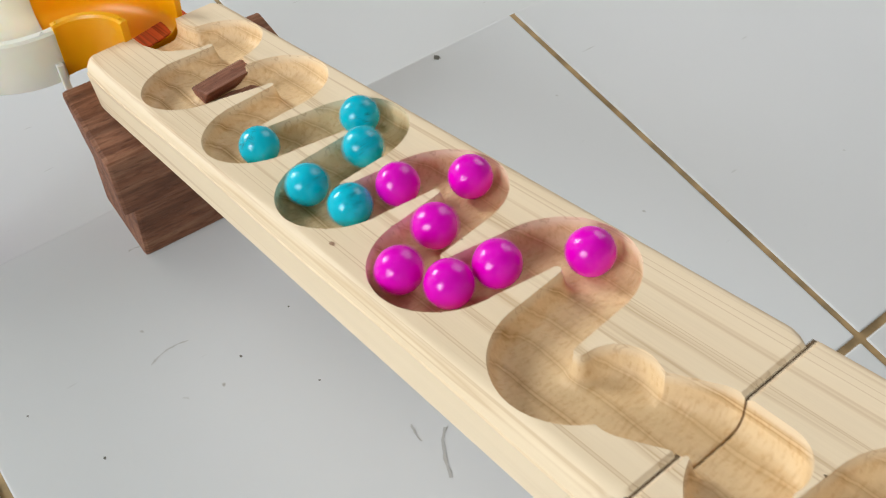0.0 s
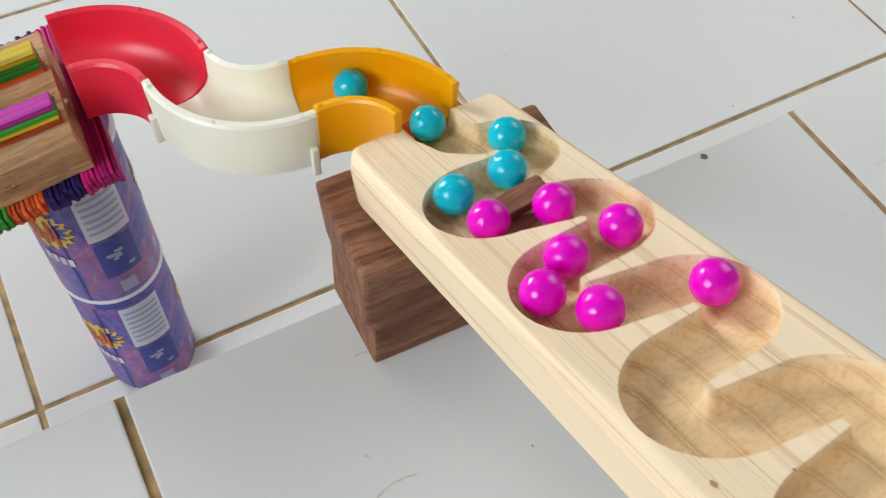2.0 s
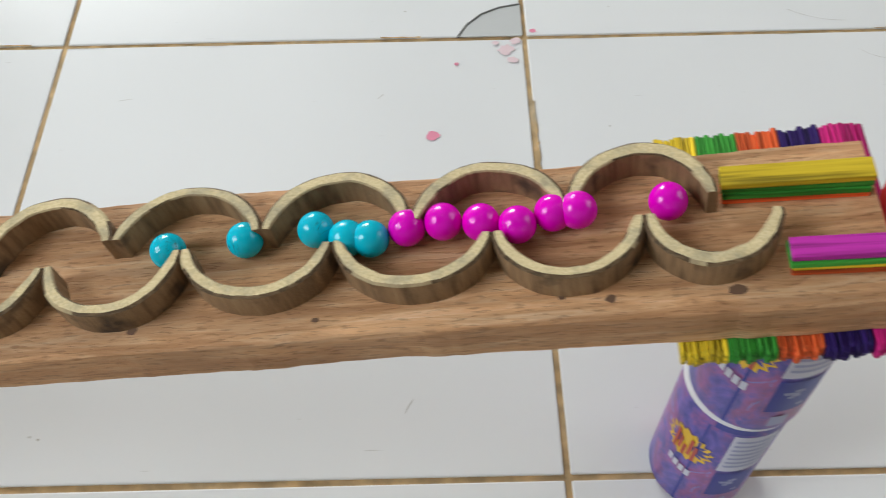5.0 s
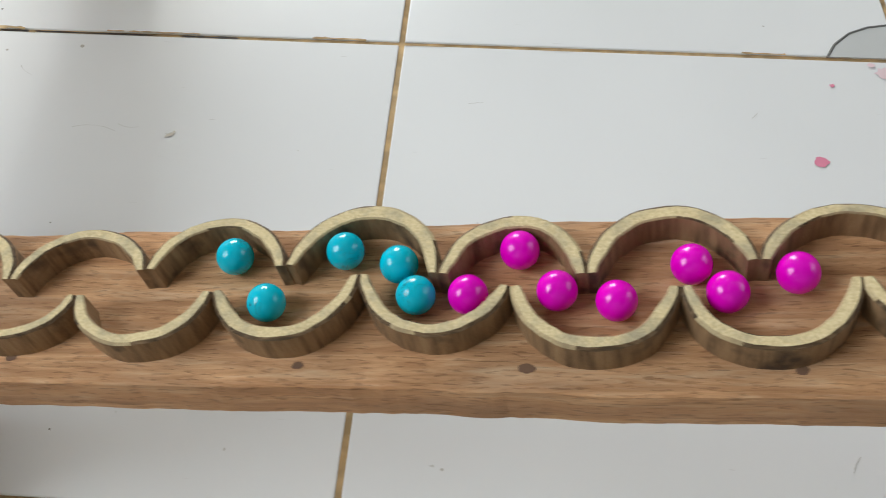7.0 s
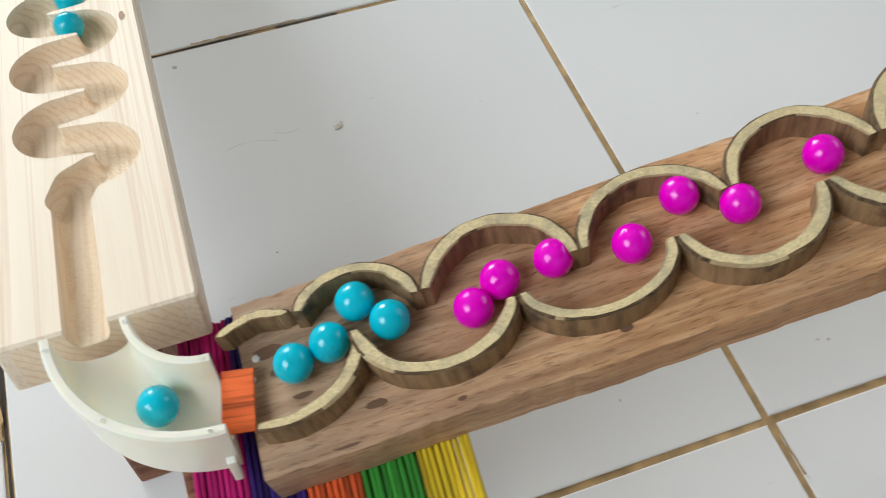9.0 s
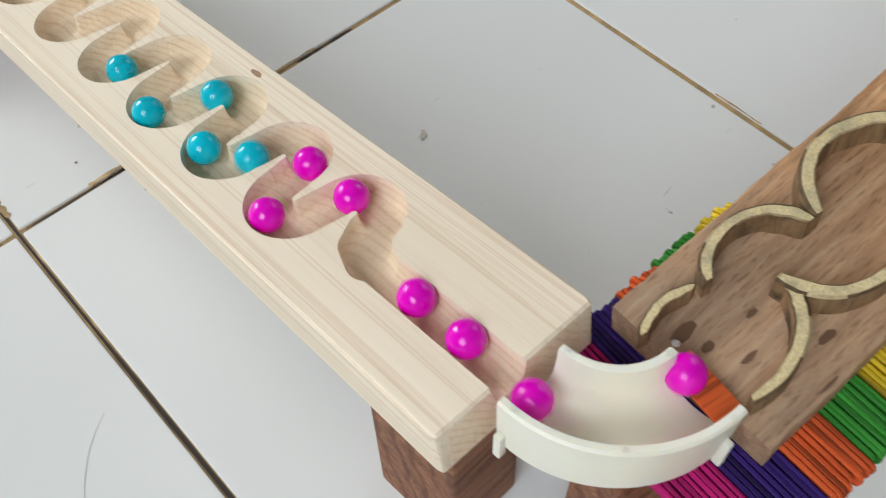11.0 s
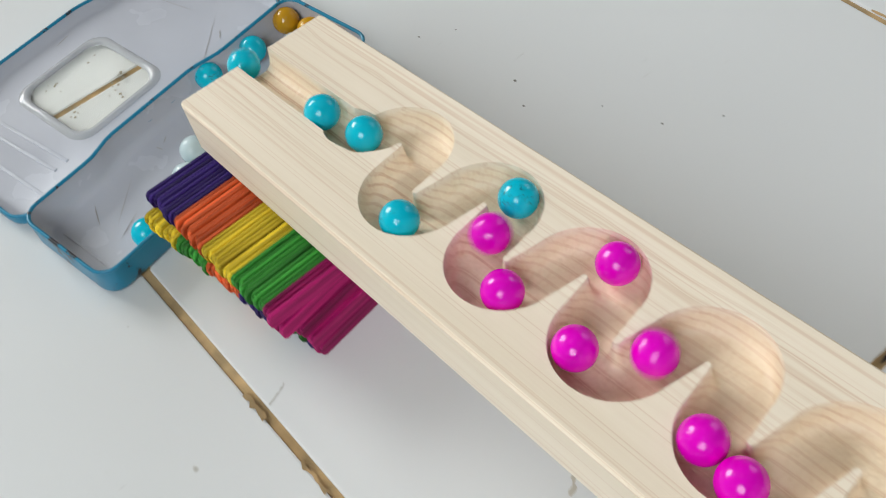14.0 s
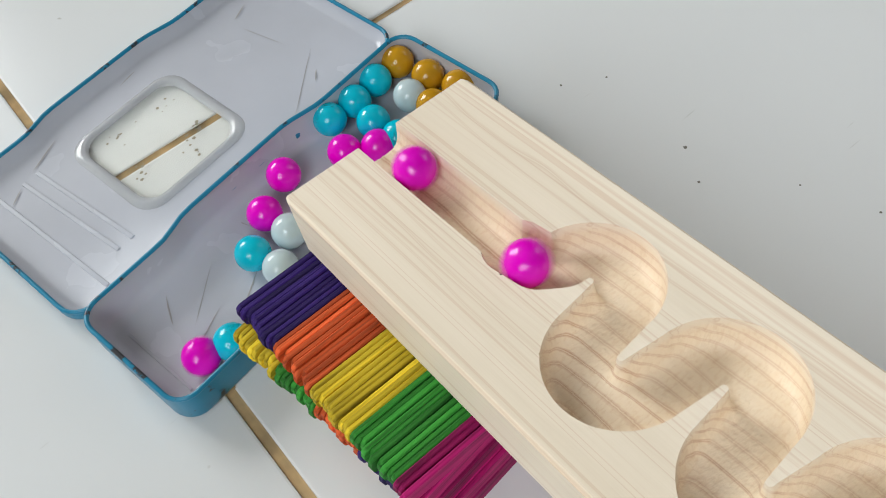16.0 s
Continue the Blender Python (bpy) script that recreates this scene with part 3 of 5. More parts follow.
    mid[:, 2] = np.minimum(soft[:, 2] - 0.002, -0.012)
    ctr = np.array([(right - left) / 2, -(u0 + u1) / 2, 0])
    grow = np.sign(soft - ctr) * [1, 1, 0] * 0.006
    mid[:, :2] += (grow * (np.abs(soft - ctr) > np.array([(left + right) / 2, (u1 - u0) / 2, 9]) - 0.01))[:, :2]
    low = mid.copy()
    low[:, 2] = -thick + 0.008
    base = len(verts)
    k = len(rim)
    verts = np.concatenate([verts, mid, low])
    for j in range(k):
        a, b = rim[j], rim[(j + 1) % k]
        faces.append((a, b, base + (j + 1) % k, base + j))
        faces.append((base + j, base + (j + 1) % k, base + k + (j + 1) % k, base + k + j))
    faces.append(tuple(base + k + j for j in range(k)))
    me = grid_mesh(name, verts * DM, faces, material, True)
    bm = bmesh.new()
    bm.from_mesh(me)
    bmesh.ops.recalc_face_normals(bm, faces=bm.faces[:])
    for e in bm.edges:
        if len(e.link_faces) == 2 and e.calc_face_angle(0) > 0.6:
            e.smooth = False
    bm.to_mesh(me)
    bm.free()
    return part(name, me, None, parent, m=m)


upper_board = tagged(carved("carved_board", 0.40, 0.352, 0.0, 3.455, 0.24, A_NODES, 0.118, 0.105, 0.0065, PINE_OLD, None, MA, seed=1, soft_edge=0.07, corner=0.03, worn=(0.62, 0.765, -0.2, 0.13, 0.035)), "golden pine board with a carved zigzag bead channel", "wooden board")
top_board = tagged(carved("carved_board", 0.40, 0.352, 3.475, 4.7, 0.24, A_NODES, 0.118, 0.105, 0.008, PINE_OLD, None, MA, seed=2, soft_edge=0.05), "golden pine board butted against the next carved board", "wooden board")
lower_board = tagged(carved("carved_board", 0.388, 0.408, 0.0, 6.10, 0.27, B_NODES, 0.107, 0.115, 0.006, PINE, None, MB, narrow=lambda u: 0.086 if u < 0.6 or u > 5.3 else 0, seed=3, soft_edge=0.012, corner=0.012), "pale pine board with a long carved zigzag bead channel", "wooden board")


def knot(parent, x, y, z, rx, ry, name="knot", material=None, seed=0):
    rnd = random.Random(seed)
    out = [(x + rx * math.cos(a) * rnd.uniform(0.8, 1.15), y + ry * math.sin(a) * rnd.uniform(0.8, 1.15)) for a in [k * math.tau / 12 for k in range(12)]]
    return flat_patch(name, out, z, material or BLACK, parent)


KNOT = mat("knot_wood", (0.17, 0.09, 0.05), 0.7)
PALE_KNOT = mat("pale_knot", (0.42, 0.25, 0.15), 0.6)
knot(lower_board, 0.0335, -0.399, 0.00025, 0.0016, 0.0045, material=PALE_KNOT, seed=2)
part("broken_rib", box(0.029, 0.0115, 0.0052, (0, 0, 0), 0.0014, 2, 0.0014, 8), STUMP, upper_board, "broken reddish brown rib between two bends", m=pose(0.0005, -0.0715, -0.0078, 0, 0, 8))
part("filler", box(0.027, 0.0155, 0.0022, (0, 0, 0), 0.0008, 2, 0.0016, 12), STUMP, upper_board, "dark brown filler on the channel's floor", m=pose(-0.0035, -0.0845, -0.0106, 0, 0, 12))
knot(upper_board, -0.0315, -0.214, 0.0002, 0.0008, 0.0013, material=PALE_KNOT, seed=3)
# three thin dark plates fill the gap between the boards, lowest under the channel
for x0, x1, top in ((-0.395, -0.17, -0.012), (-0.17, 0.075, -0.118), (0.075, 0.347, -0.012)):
    part("cut_plate", box((x1 - x0) * DM, 0.0017, (0.23 + top) * DM, ((x0 + x1) / 2 * DM, -0.3465, -0.023)), SAWN_DARK, upper_board, "thin dark brown plate in the saw cut between two boards")


# ---- wave board with half rings ----
def plank_mesh(name, x0, x1, y0, y1, thick, material, cells, jag, seed):
    """A rough-sawn plank: top at z 0, edges slightly uneven along x."""
    rnd = np.random.default_rng(seed)
    xs = np.linspace(x0, x1, cells)
    wob = np.cumsum(rnd.normal(0, jag, (2, cells)), 1)
    wob -= np.linspace(0, 1, cells) * wob[:, -1:]
    verts, faces = [], []
    for i, x in enumerate(xs):
        a, b = y0 + wob[0, i], y1 + wob[1, i]
        for y, z in ((a, -thick), (a - 0.004, -thick * 0.5), (a, -0.008), (a + 0.008, 0), (b - 0.008, 0), (b, -0.008), (b, -thick)):
            verts.append((x, y, z))
    n = 7
    for i in range(cells - 1):
        for j in range(n):
            a, b = i * n + j, i * n + (j + 1) % n
            faces.append((a, a + n, b + n, b))
    faces.append(tuple(range(n)))
    faces.append(tuple(reversed(range((cells - 1) * n, cells * n))))
    me = grid_mesh(name, np.array(verts) * DM, faces, material, False)
    bm = bmesh.new()
    bm.from_mesh(me)
    bmesh.ops.recalc_face_normals(bm, faces=bm.faces[:])
    bm.to_mesh(me)
    bm.free()
    return me


wave = thing("wave_track", "weathered brown wooden plank with sawn half-ring rails", "marble track", MW)
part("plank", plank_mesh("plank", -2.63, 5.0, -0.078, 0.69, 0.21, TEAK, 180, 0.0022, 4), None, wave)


def half_ring(r_out, r_in, a0, a1, height, seed, squash=1.0):
    """A sawn half ring; its centre at the origin."""
    rnd = np.random.default_rng(seed)
    n = 26
    th = np.radians(np.linspace(a0, a1, n))
    wo, wi = np.cumsum(rnd.normal(0, 0.0035, n)) * 0.6, np.cumsum(rnd.normal(0, 0.003, n)) * 0.6
    wo -= np.linspace(wo[0], wo[-1], n)
    wi -= np.linspace(wi[0], wi[-1], n)
    taper = 1 - 0.35 * np.abs(np.linspace(-1, 1, n)) ** 6
    verts, faces = [], []
    for k, t in enumerate(th):
        ro = r_out + wo[k]
        ri = ro - (r_out - r_in + wi[k]) * taper[k]
        for r, z in ((ri, 0), (ri, height - 0.006), (ri + 0.007, height), (ro - 0.013, height + rnd.normal(0, 0.0015)), (ro, height - 0.010), (ro, 0)):
            verts.append((r * math.cos(t), r * math.sin(t) * squash, z))
    m = 6
    for k in range(n - 1):
        for j in range(m):
            a, b = k * m + j, k * m + (j + 1) % m
            faces.append((a, a + m, b + m, b))
    faces.append(tuple(range(m)))
    faces.append(tuple(reversed(range((n - 1) * m, n * m))))
    me = grid_mesh("half_ring", np.array(verts) * DM, faces, RING, True)
    me.materials.append(SAWN_DARK)
    start, stop = sorted(rnd.integers(0, n - 1, 2))
    for k in range(n - 1):
        if not start <= k < start + (stop - start) * 0.5:
            me.polygons[k * m + 3].material_index = 1
        if start <= k < stop and stop - start < 14:
            me.polygons[k * m + 1].material_index = 1
    bm = bmesh.new()
    bm.from_mesh(me)
    bmesh.ops.recalc_face_normals(bm, faces=bm.faces[:])
    for e in bm.edges:
        if len(e.link_faces) == 2 and e.calc_face_angle(0) > 0.5:
            e.smooth = False
    bm.to_mesh(me)
    bm.free()
    return me


# how far each ring's two tips and its crest stand from the plank's lower edge
LOW_TIPS = [0.335, 0.24, 0.258, 0.277, 0.355, 0.297, 0.292, 0.328, 0.305, 0.29, 0.315, 0.30]
LOW_CREST = [0.035, 0.03, 0.003, 0.026, 0.055, -0.004, 0.009, 0.03, 0.045, 0.03, 0.04]
TOP_TIPS = [0.47, 0.37, 0.306, 0.353, 0.364, 0.318, 0.313, 0.37, 0.36, 0.35, 0.37, 0.36]
TOP_CREST = [0.615, 0.625, 0.595, 0.639, 0.69, 0.619, 0.658, 0.661, 0.655, 0.65, 0.66]


def ring_row(tips, lifts, crests, arc, seed, side):
    for k, (a, b) in enumerate(zip(tips, tips[1:])):
        mid, turn = 0.5 * (lifts[k] + lifts[k + 1]), math.degrees(math.atan2(lifts[k + 1] - lifts[k], b - a))
        r = math.hypot(b - a, lifts[k + 1] - lifts[k]) / 2 + 0.004
        part("half_ring", half_ring(r, r - 0.066, *arc, 0.145, seed + k, side * (crests[k] - mid) / r), None, wave, m=pose((a + b) / 2 * DM, mid * DM, -0.0004, 0, 0, turn))


ring_row(W_TIPS_LOW, LOW_TIPS, LOW_CREST, (184, 356), 10, -1)
ring_row(W_TIPS_TOP, TOP_TIPS, TOP_CREST, (4, 176), 40, 1)
part("half_ring", half_ring(0.345, 0.28, 248, 355, 0.135, 71, 0.82), None, wave, m=pose(-2.46 * DM, 0.315 * DM, -0.0004))
part("half_ring", half_ring(0.17, 0.10, 25, 160, 0.12, 72, 0.55), None, wave, m=pose(-2.53 * DM, 0.47 * DM, -0.0004))


def stick_stack(at, yaw, length, width, colours, seed):
    """Cut popsicle sticks glued flat on one another."""
    rnd = random.Random(seed)
    z = 0.0
    for c in colours:
        t = 0.2 * 0.16
        bm = box((width + rnd.uniform(-0.012, 0.012)) * DM, (length + rnd.uniform(-0.02, 0.02)) * DM, t * DM * 0.96, (0, 0, z * DM), 0.0003, 1)
        part("stick", bm, STICKS[c], wave, m=pose(at[0] * DM, at[1] * DM, 0.0001, 0, 0, yaw + 90 + rnd.uniform(-0.8, 0.8)))
        z += t


stick_stack((4.69, 0.455), -1.5, 0.56, 0.105, ("orange", "green", "green", "yellow"), 3)
stick_stack((4.795, 0.095), -1.5, 0.375, 0.10, ("orange", "yellow", "green", "violet"), 4)
for k, (x, y, rx, ry) in enumerate(((4.41, 0.009, 0.035, 0.024), (3.936, 0.007, 0.022, 0.02), (0.985, 0.0, 0.032, 0.024), (0.085, 0.0, 0.024, 0.018), (1.953, 0.009, 0.024, 0.022), (3.75, 0.06, 0.02, 0.05), (-2.16, 0.064, 0.04, 0.02), (-2.52, 0.43, 0.06, 0.03), (-1.19, 0.02, 0.03, 0.016), (-2.3, -0.06, 0.05, 0.007), (-2.42, 0.20, 0.045, 0.012), (-2.28, 0.31, 0.03, 0.014), (-1.85, -0.03, 0.02, 0.01), (2.75, 0.0, 0.016, 0.012), (-2.5, 0.33, 0.03, 0.02))):
    knot(wave, x * DM, y * DM, 0.00022, rx * DM, ry * DM, material=KNOT, seed=20 + k)


def blob(r, seed, flat=0.5):
    bm = bmesh.new()
    bmesh.ops.create_icosphere(bm, subdivisions=3, radius=r)
    for v in bm.verts:
        v.co *= 1 + 0.45 * noise.noise(v.co * (1.6 / r) + Vector((seed, 2 * seed, 0)))
        v.co.z *= flat
    return bm


for k, (x, y, z, r) in enumerate(((5.0, 0.22, -0.05, 0.03), (-2.57, 0.42, 0.0, 0.03), (-2.60, 0.33, 0.0, 0.025))):
    part("glue", blob(r * DM * 0.55, k + 1.3, 0.45), GLUE, wave, "dried white glue", True, pose(x * DM, y * DM, z * DM))


# ---- popsicle stick rafts ----
def one_stick(length, height, thick):
    """One popsicle stick on its edge: along y, rounded ends."""
    bm = bmesh.new()
    n = 4
    out = []
    r = height / 2
    for k in range(n + 1):
        a = -math.pi / 2 + math.pi * k / n
        out.append((length / 2 - r * 0.45 + r * 0.45 * math.cos(a), r * math.sin(a)))
    for k in range(n + 1):
        a = math.pi / 2 + math.pi * k / n
        out.append((-length / 2 + r * 0.45 + r * 0.45 * math.cos(a), r * math.sin(a)))
    ease_x, ease_z = thick * 0.24, 1 - 0.09
    rows = [[bm.verts.new((x, y * (0.998 if k in (0, 3) else 1.0), z * (ease_z if k in (0, 3) else 1.0) + r)) for y, z in out] for k, x in enumerate((-thick / 2, -thick / 2 + ease_x, thick / 2 - ease_x, thick / 2))]
    bm.faces.new(rows[0])
    bm.faces.new(list(reversed(rows[3])))
    for a, b in zip(rows, rows[1:]):
        for k in range(len(out)):
            bm.faces.new((a[k], b[k], b[(k + 1) % len(out)], a[(k + 1) % len(out)]))
    bmesh.ops.recalc_face_normals(bm, faces=bm.faces[:])
    return bm


STICK_MESH = {c: mesh_of("stick", one_stick(0.114, 0.0098, 0.00205), m) for c, m in STICKS.items()}


def raft(label, m, order, per, layers, seed, pitch=0.00218, spare=0):
    """Dyed sticks packed on edge; local x across the sticks, y along them."""
    rnd = random.Random(seed)
    ob = thing("stick_raft", label, "stick raft", m)
    for layer, (dx, dy, turn, cols) in enumerate(layers):
        n = len(cols) * per
        for k in range(n - spare):
            part("stick", STICK_MESH[cols[k // per]], None, ob, m=pose(0, 0, 0, 0, 0, turn) @ pose(
                (k - n / 2 + 0.5) * pitch + dx, dy + rnd.uniform(-0.0013, 0.0013), layer * 0.0099 + rnd.uniform(-0.0006, 0.0005), rnd.uniform(-0.25, 0.25), rnd.uniform(-2.0, 2.0), rnd.uniform(-0.25, 0.25)))
    return ob


ORDER = ("yellow", "green", "orange", "navy", "magenta")
MR = MW @ pose(0.4645, 0.0415, -0.0312)
raft("raft of dyed popsicle sticks on the cans", MR, ORDER, 8, [(0, 0, 0, ORDER)], 6, 0.00226)
LEFT = ("magenta", "navy", "orange", "green", "yellow")
ML = MW @ pose(-0.2415, 0.0225, -0.0312, 0, 0, -1.5)
raft("raft of dyed popsicle sticks on a wooden block", ML, LEFT, 9, [(0, 0, 0, LEFT)], 7, 0.00242)
BR = ("navy", "orange", "yellow", "green", "magenta")
LOW = ("yellow", "green", "orange", "navy", "magenta")
raft("stacked raft of dyed popsicle sticks on the floor", pose(-0.3235, 0.2185, 0.0001, 0, 0, -90.5), BR, 10, [(0, 0.010, 8, LOW), (0, 0.008, 7.5, BR), (-0.003, 0.006, 8, LOW), (-0.004, -0.001, 8, LOW), (0, 0, 2, BR)], 8, 0.00222, 7)


# ---- blocks ----
def block(name, label, parts, m=None):
    ob = thing(name, label, "wooden block", m)
    for k, (sx, sy, sz, x, y, z, yaw) in enumerate(parts):
        part("piece", box(sx * DM, sy * DM, sz * DM, (0, 0, 0), 0.0022, 2, 0.0022, k + 3), DARK, ob, m=pose(x * DM, y * DM, z * DM, 0, 0, yaw))
    return ob


SZ = STEP_Z / DM
block("support_block", "two dark brown wooden blocks stacked and glued", [(1.06, 0.47, 0.42, 6.33, -5.475, SZ, -1.5), (1.07, 0.52, 0.415, 6.30, -5.46, SZ + 0.42, -2.5)])
stacked = bpy.data.objects["support_block"]
for k, (x, y, z) in enumerate(((6.02, -5.205, 0.44), (6.10, -5.20, 0.41), (6.17, -5.205, 0.45), (5.94, -5.21, 0.40), (6.12, -5.203, 0.47))):
    part("glue", blob(0.0028 + 0.0008 * (k % 3), k + 4.7, 0.45), GLUE, stacked, "dried white glue", True, pose(x * DM, y * DM, (SZ + z) * DM, 70, 0, 0))
block("support_block", "dark brown wooden block standing under the pine board", [(0.42, 0.5, 1.30, -3.12, -2.96, 0.0, 2)])
block("support_block", "dark brown wooden block under the stick raft", [(0.76, 0.62, 1.10, -2.56, -3.86, 0.0, 0)])
block("support_block", "dark brown wooden block on the raised floor", [(0.8, 0.4, 2.1, 6.38, -9.2, SZ, 0)])


# ---- cans ----
def lathe(profile, steps=48):
    bm = bmesh.new()
    rows = []
    for r, z in profile:
        rows.append([bm.verts.new((r * math.cos(k * math.tau / steps), r * math.sin(k * math.tau / steps), z)) for k in range(steps)])
    for a, b in zip(rows, rows[1:]):
        for k in range(steps):
            bm.faces.new((a[k], a[(k + 1) % steps], b[(k + 1) % steps], b[k]))
    bm.faces.new(list(reversed(rows[0])))
    bm.faces.new(rows[-1])
    return bm


def on_can(r, a0, a1, z0, z1, lift=0.0003, steps=10):
    """A patch of print on a can's side, angles in degrees."""
    bm = bmesh.new()
    rows = [[bm.verts.new(((r + lift) * math.cos(radians(a0 + (a1 - a0) * k / steps)), (r + lift) * math.sin(radians(a0 + (a1 - a0) * k / steps)), z)) for k in range(steps + 1)] for z in (z0, z1)]
    for k in range(steps):
        bm.faces.new((rows[0][k], rows[0][k + 1], rows[1][k + 1], rows[1][k]))
    return bm


def star_on_can(r, a, z, size, lift, points=16, inner=0.78):
    bm = bmesh.new()
    c = bm.verts.new(((r + lift + 0.0002) * math.cos(a), (r + lift + 0.0002) * math.sin(a), z))
    ring = []
    for k in range(points * 2):
        s = size * (1 if k % 2 else inner)
        t = math.tau * k / (points * 2)
        b = a + s * math.cos(t) / r
        ring.append(bm.verts.new(((r + lift) * math.cos(b), (r + lift) * math.sin(b), z + s * math.sin(t))))
    for k in range(len(ring)):
        bm.faces.new((c, ring[k], ring[(k + 1) % len(ring)]))
    return bm


def can(label, m, h):
    r = 0.0305
    ob = thing("snack_can", label, "can", m, "stacked cans")
    part("body", lathe([(r - 0.002, 0.0), (r - 0.0004, 0.0012), (r, 0.003), (r, h - 0.004), (r - 0.0005, h - 0.0015), (r - 0.0015, h)]), WRAP, ob, smooth=True)
    part("rim", lathe([(r + 0.0002, h - 0.0058), (r + 0.0009, h - 0.0050), (r + 0.0009, h - 0.0012), (r + 0.0001, h - 0.0004)]), RIM, ob, "pale rolled metal rim", True)
    base = -62
    label_ob = part("label", on_can(r, base - 8, base + 40, h * 0.50, h * 0.88), LABEL_INK, ob)
    for k in range(7):
        z = h * (0.55 + 0.045 * k)
        part("bar", on_can(r, base - 4, base + 36, z, z + h * 0.02, 0.0005), BAR_INK, label_ob)
    panel_ob = part("panel", on_can(r, base - 6, base + 36, h * 0.20, h * 0.47), BLUE_INK, ob)
    for k in range(9):
        rr = random.Random(k + 11)
        a = base + rr.uniform(0, 22)
        z = h * rr.uniform(0.24, 0.41)
        part("bar", on_can(r, a, a + rr.uniform(3, 9), z, z + h * 0.018, 0.0005, 3), BAR_INK, panel_ob)
    part("panel", on_can(r, base + 4, base + 22, h * 0.06, h * 0.15), BAR_INK, ob)
    part("stripe", on_can(r, base - 36, base - 33, h * 0.02, h * 0.9), BLUE_INK, ob)
    for side in (-108, 42):
        badge_ob = part("badge", star_on_can(r, radians(side), h * 0.60, 0.0165, 0.0004), YELLOW_INK, ob)
        for k in range(5):
            part("bar", on_can(r, side - 15 + 6 * k, side - 11 + 6 * k, h * (0.50 + 0.03 * (k % 2)), h * (0.68 - 0.04 * (k % 3)), 0.0009, 3), RED_INK, badge_ob)
        for k in range(4):
            part("bar", on_can(r, side - 14 + 8 * k, side - 8 + 8 * k, h * (0.36 - 0.01 * k), h * (0.42 - 0.01 * k), 0.0006, 3), LABEL_INK, ob)
    part("panel", on_can(r, base - 30, base + 10, h * 0.90, h * 0.955), BLUE_INK, ob)
    return ob


CAN_H = 0.1225
can("purple and blue printed snack can on the tiles", pose(0.4825, -0.3915, 0.0, 0, 0, -34), CAN_H)
can("purple and blue printed snack can on another can", pose(0.4825, -0.3945, CAN_H, 0, 0, -30), CAN_H * 0.97)


# ---- plastic curves ----
def trough(material, centre, a0, a1, z0, z1, name, label, tabs=(), wall=0.235, bank=0.0):
    """A curved toy track: U-shaped trough between two walls, swept round centre; z is the floor."""
    ob = thing(name, label, "toy track", pose(centre[0] * DM, centre[1] * DM, 0))
    t = 0.036
    inner = []
    w = (R_OUT - R_IN) / 2 - t
    for k in range(13):
        inner.append((R_MID - w * math.cos(math.pi * k / 12), 0.12 - 0.12 * math.sin(math.pi * k / 12) ** 0.8))
    prof = [(R_IN + t, wall)] + inner + [(R_OUT - t, wall), (R_OUT - t * 0.3, wall + 0.003), (R_OUT, wall - 0.008), (R_OUT - 0.012, -0.09), (R_OUT - 0.025, -0.105), (R_OUT - 0.05, -0.108), (R_IN + 0.05, -0.108), (R_IN + 0.025, -0.105), (R_IN + 0.008, -0.09), (R_IN, wall - 0.008), (R_IN + t * 0.3, wall + 0.003)]
    n, m = 28, len(prof)
    verts, faces = [], []
    for i in range(n + 1):
        f = i / n
        a = radians(a0 + (a1 - a0) * f)
        z = z0 + (z1 - z0) * f
        for r, h in prof:
            verts.append((r * math.cos(a), r * math.sin(a), z + h + bank * (r - R_MID) / (R_OUT - R_IN)))
    for i in range(n):
        for j in range(m):
            a, b = i * m + j, i * m + (j + 1) % m
            faces.append((a, a + m, b + m, b))
    faces.append(tuple(range(m)))
    faces.append(tuple(reversed(range(n * m, (n + 1) * m))))
    me = grid_mesh("trough", np.array(verts) * DM, faces, material, True)
    bm = bmesh.new()
    bm.from_mesh(me)
    bmesh.ops.recalc_face_normals(bm, faces=bm.faces[:])
    for e in bm.edges:
        if len(e.link_faces) == 2 and e.calc_face_angle(0) > 0.55:
            e.smooth = False
    bm.to_mesh(me)
    bm.free()
    part("trough", me, None, ob)
    for f, r in ((0.06, R_IN + 0.018), (0.06, R_OUT - 0.018), (0.94, R_OUT - 0.018), (0.94, R_IN + 0.018), (0.5, R_OUT - 0.018)):
        a, z = radians(a0 + (a1 - a0) * f), z0 + (z1 - z0) * f + wall + bank * (r - R_MID) / (R_OUT - R_IN)
        part("peg_hole", lathe([(0.0011, 0.0), (0.0011, 0.0005), (0.0007, 0.0006), (0.0007, 0.0001)], 14), material, ob, m=pose(r * math.cos(a) * DM, r * math.sin(a) * DM, z * DM))
    for f, r in tabs:
        a, z = radians(a0 + (a1 - a0) * f), z0 + (z1 - z0) * f
        part("hook", box(0.0038, 0.0035, 0.017, (0, 0, 0), 0.0006, 2), material, ob, m=pose(r * math.cos(a) * DM, r * math.sin(a) * DM, (z - 0.155) * DM, 0, 0, a0 + (a1 - a0) * f))
    return ob


for (material, col, z0, z1, bank, tabs), (c, a0, a1) in zip(((ORANGE, "orange", 2.942, 2.868, 0.0, ()), (CREAM, "cream white", 2.862, 2.803, -0.05, ((0.03, R_OUT), (0.97, R_OUT))), (RED, "red", 2.782, 2.738, 0.07, ())), ARCS):
    trough(material, c, a0, a1, z0, z1, "curved_track", f"{col} plastic curved toy track piece", tabs, bank=bank)
c, a0, a1 = ARC_END
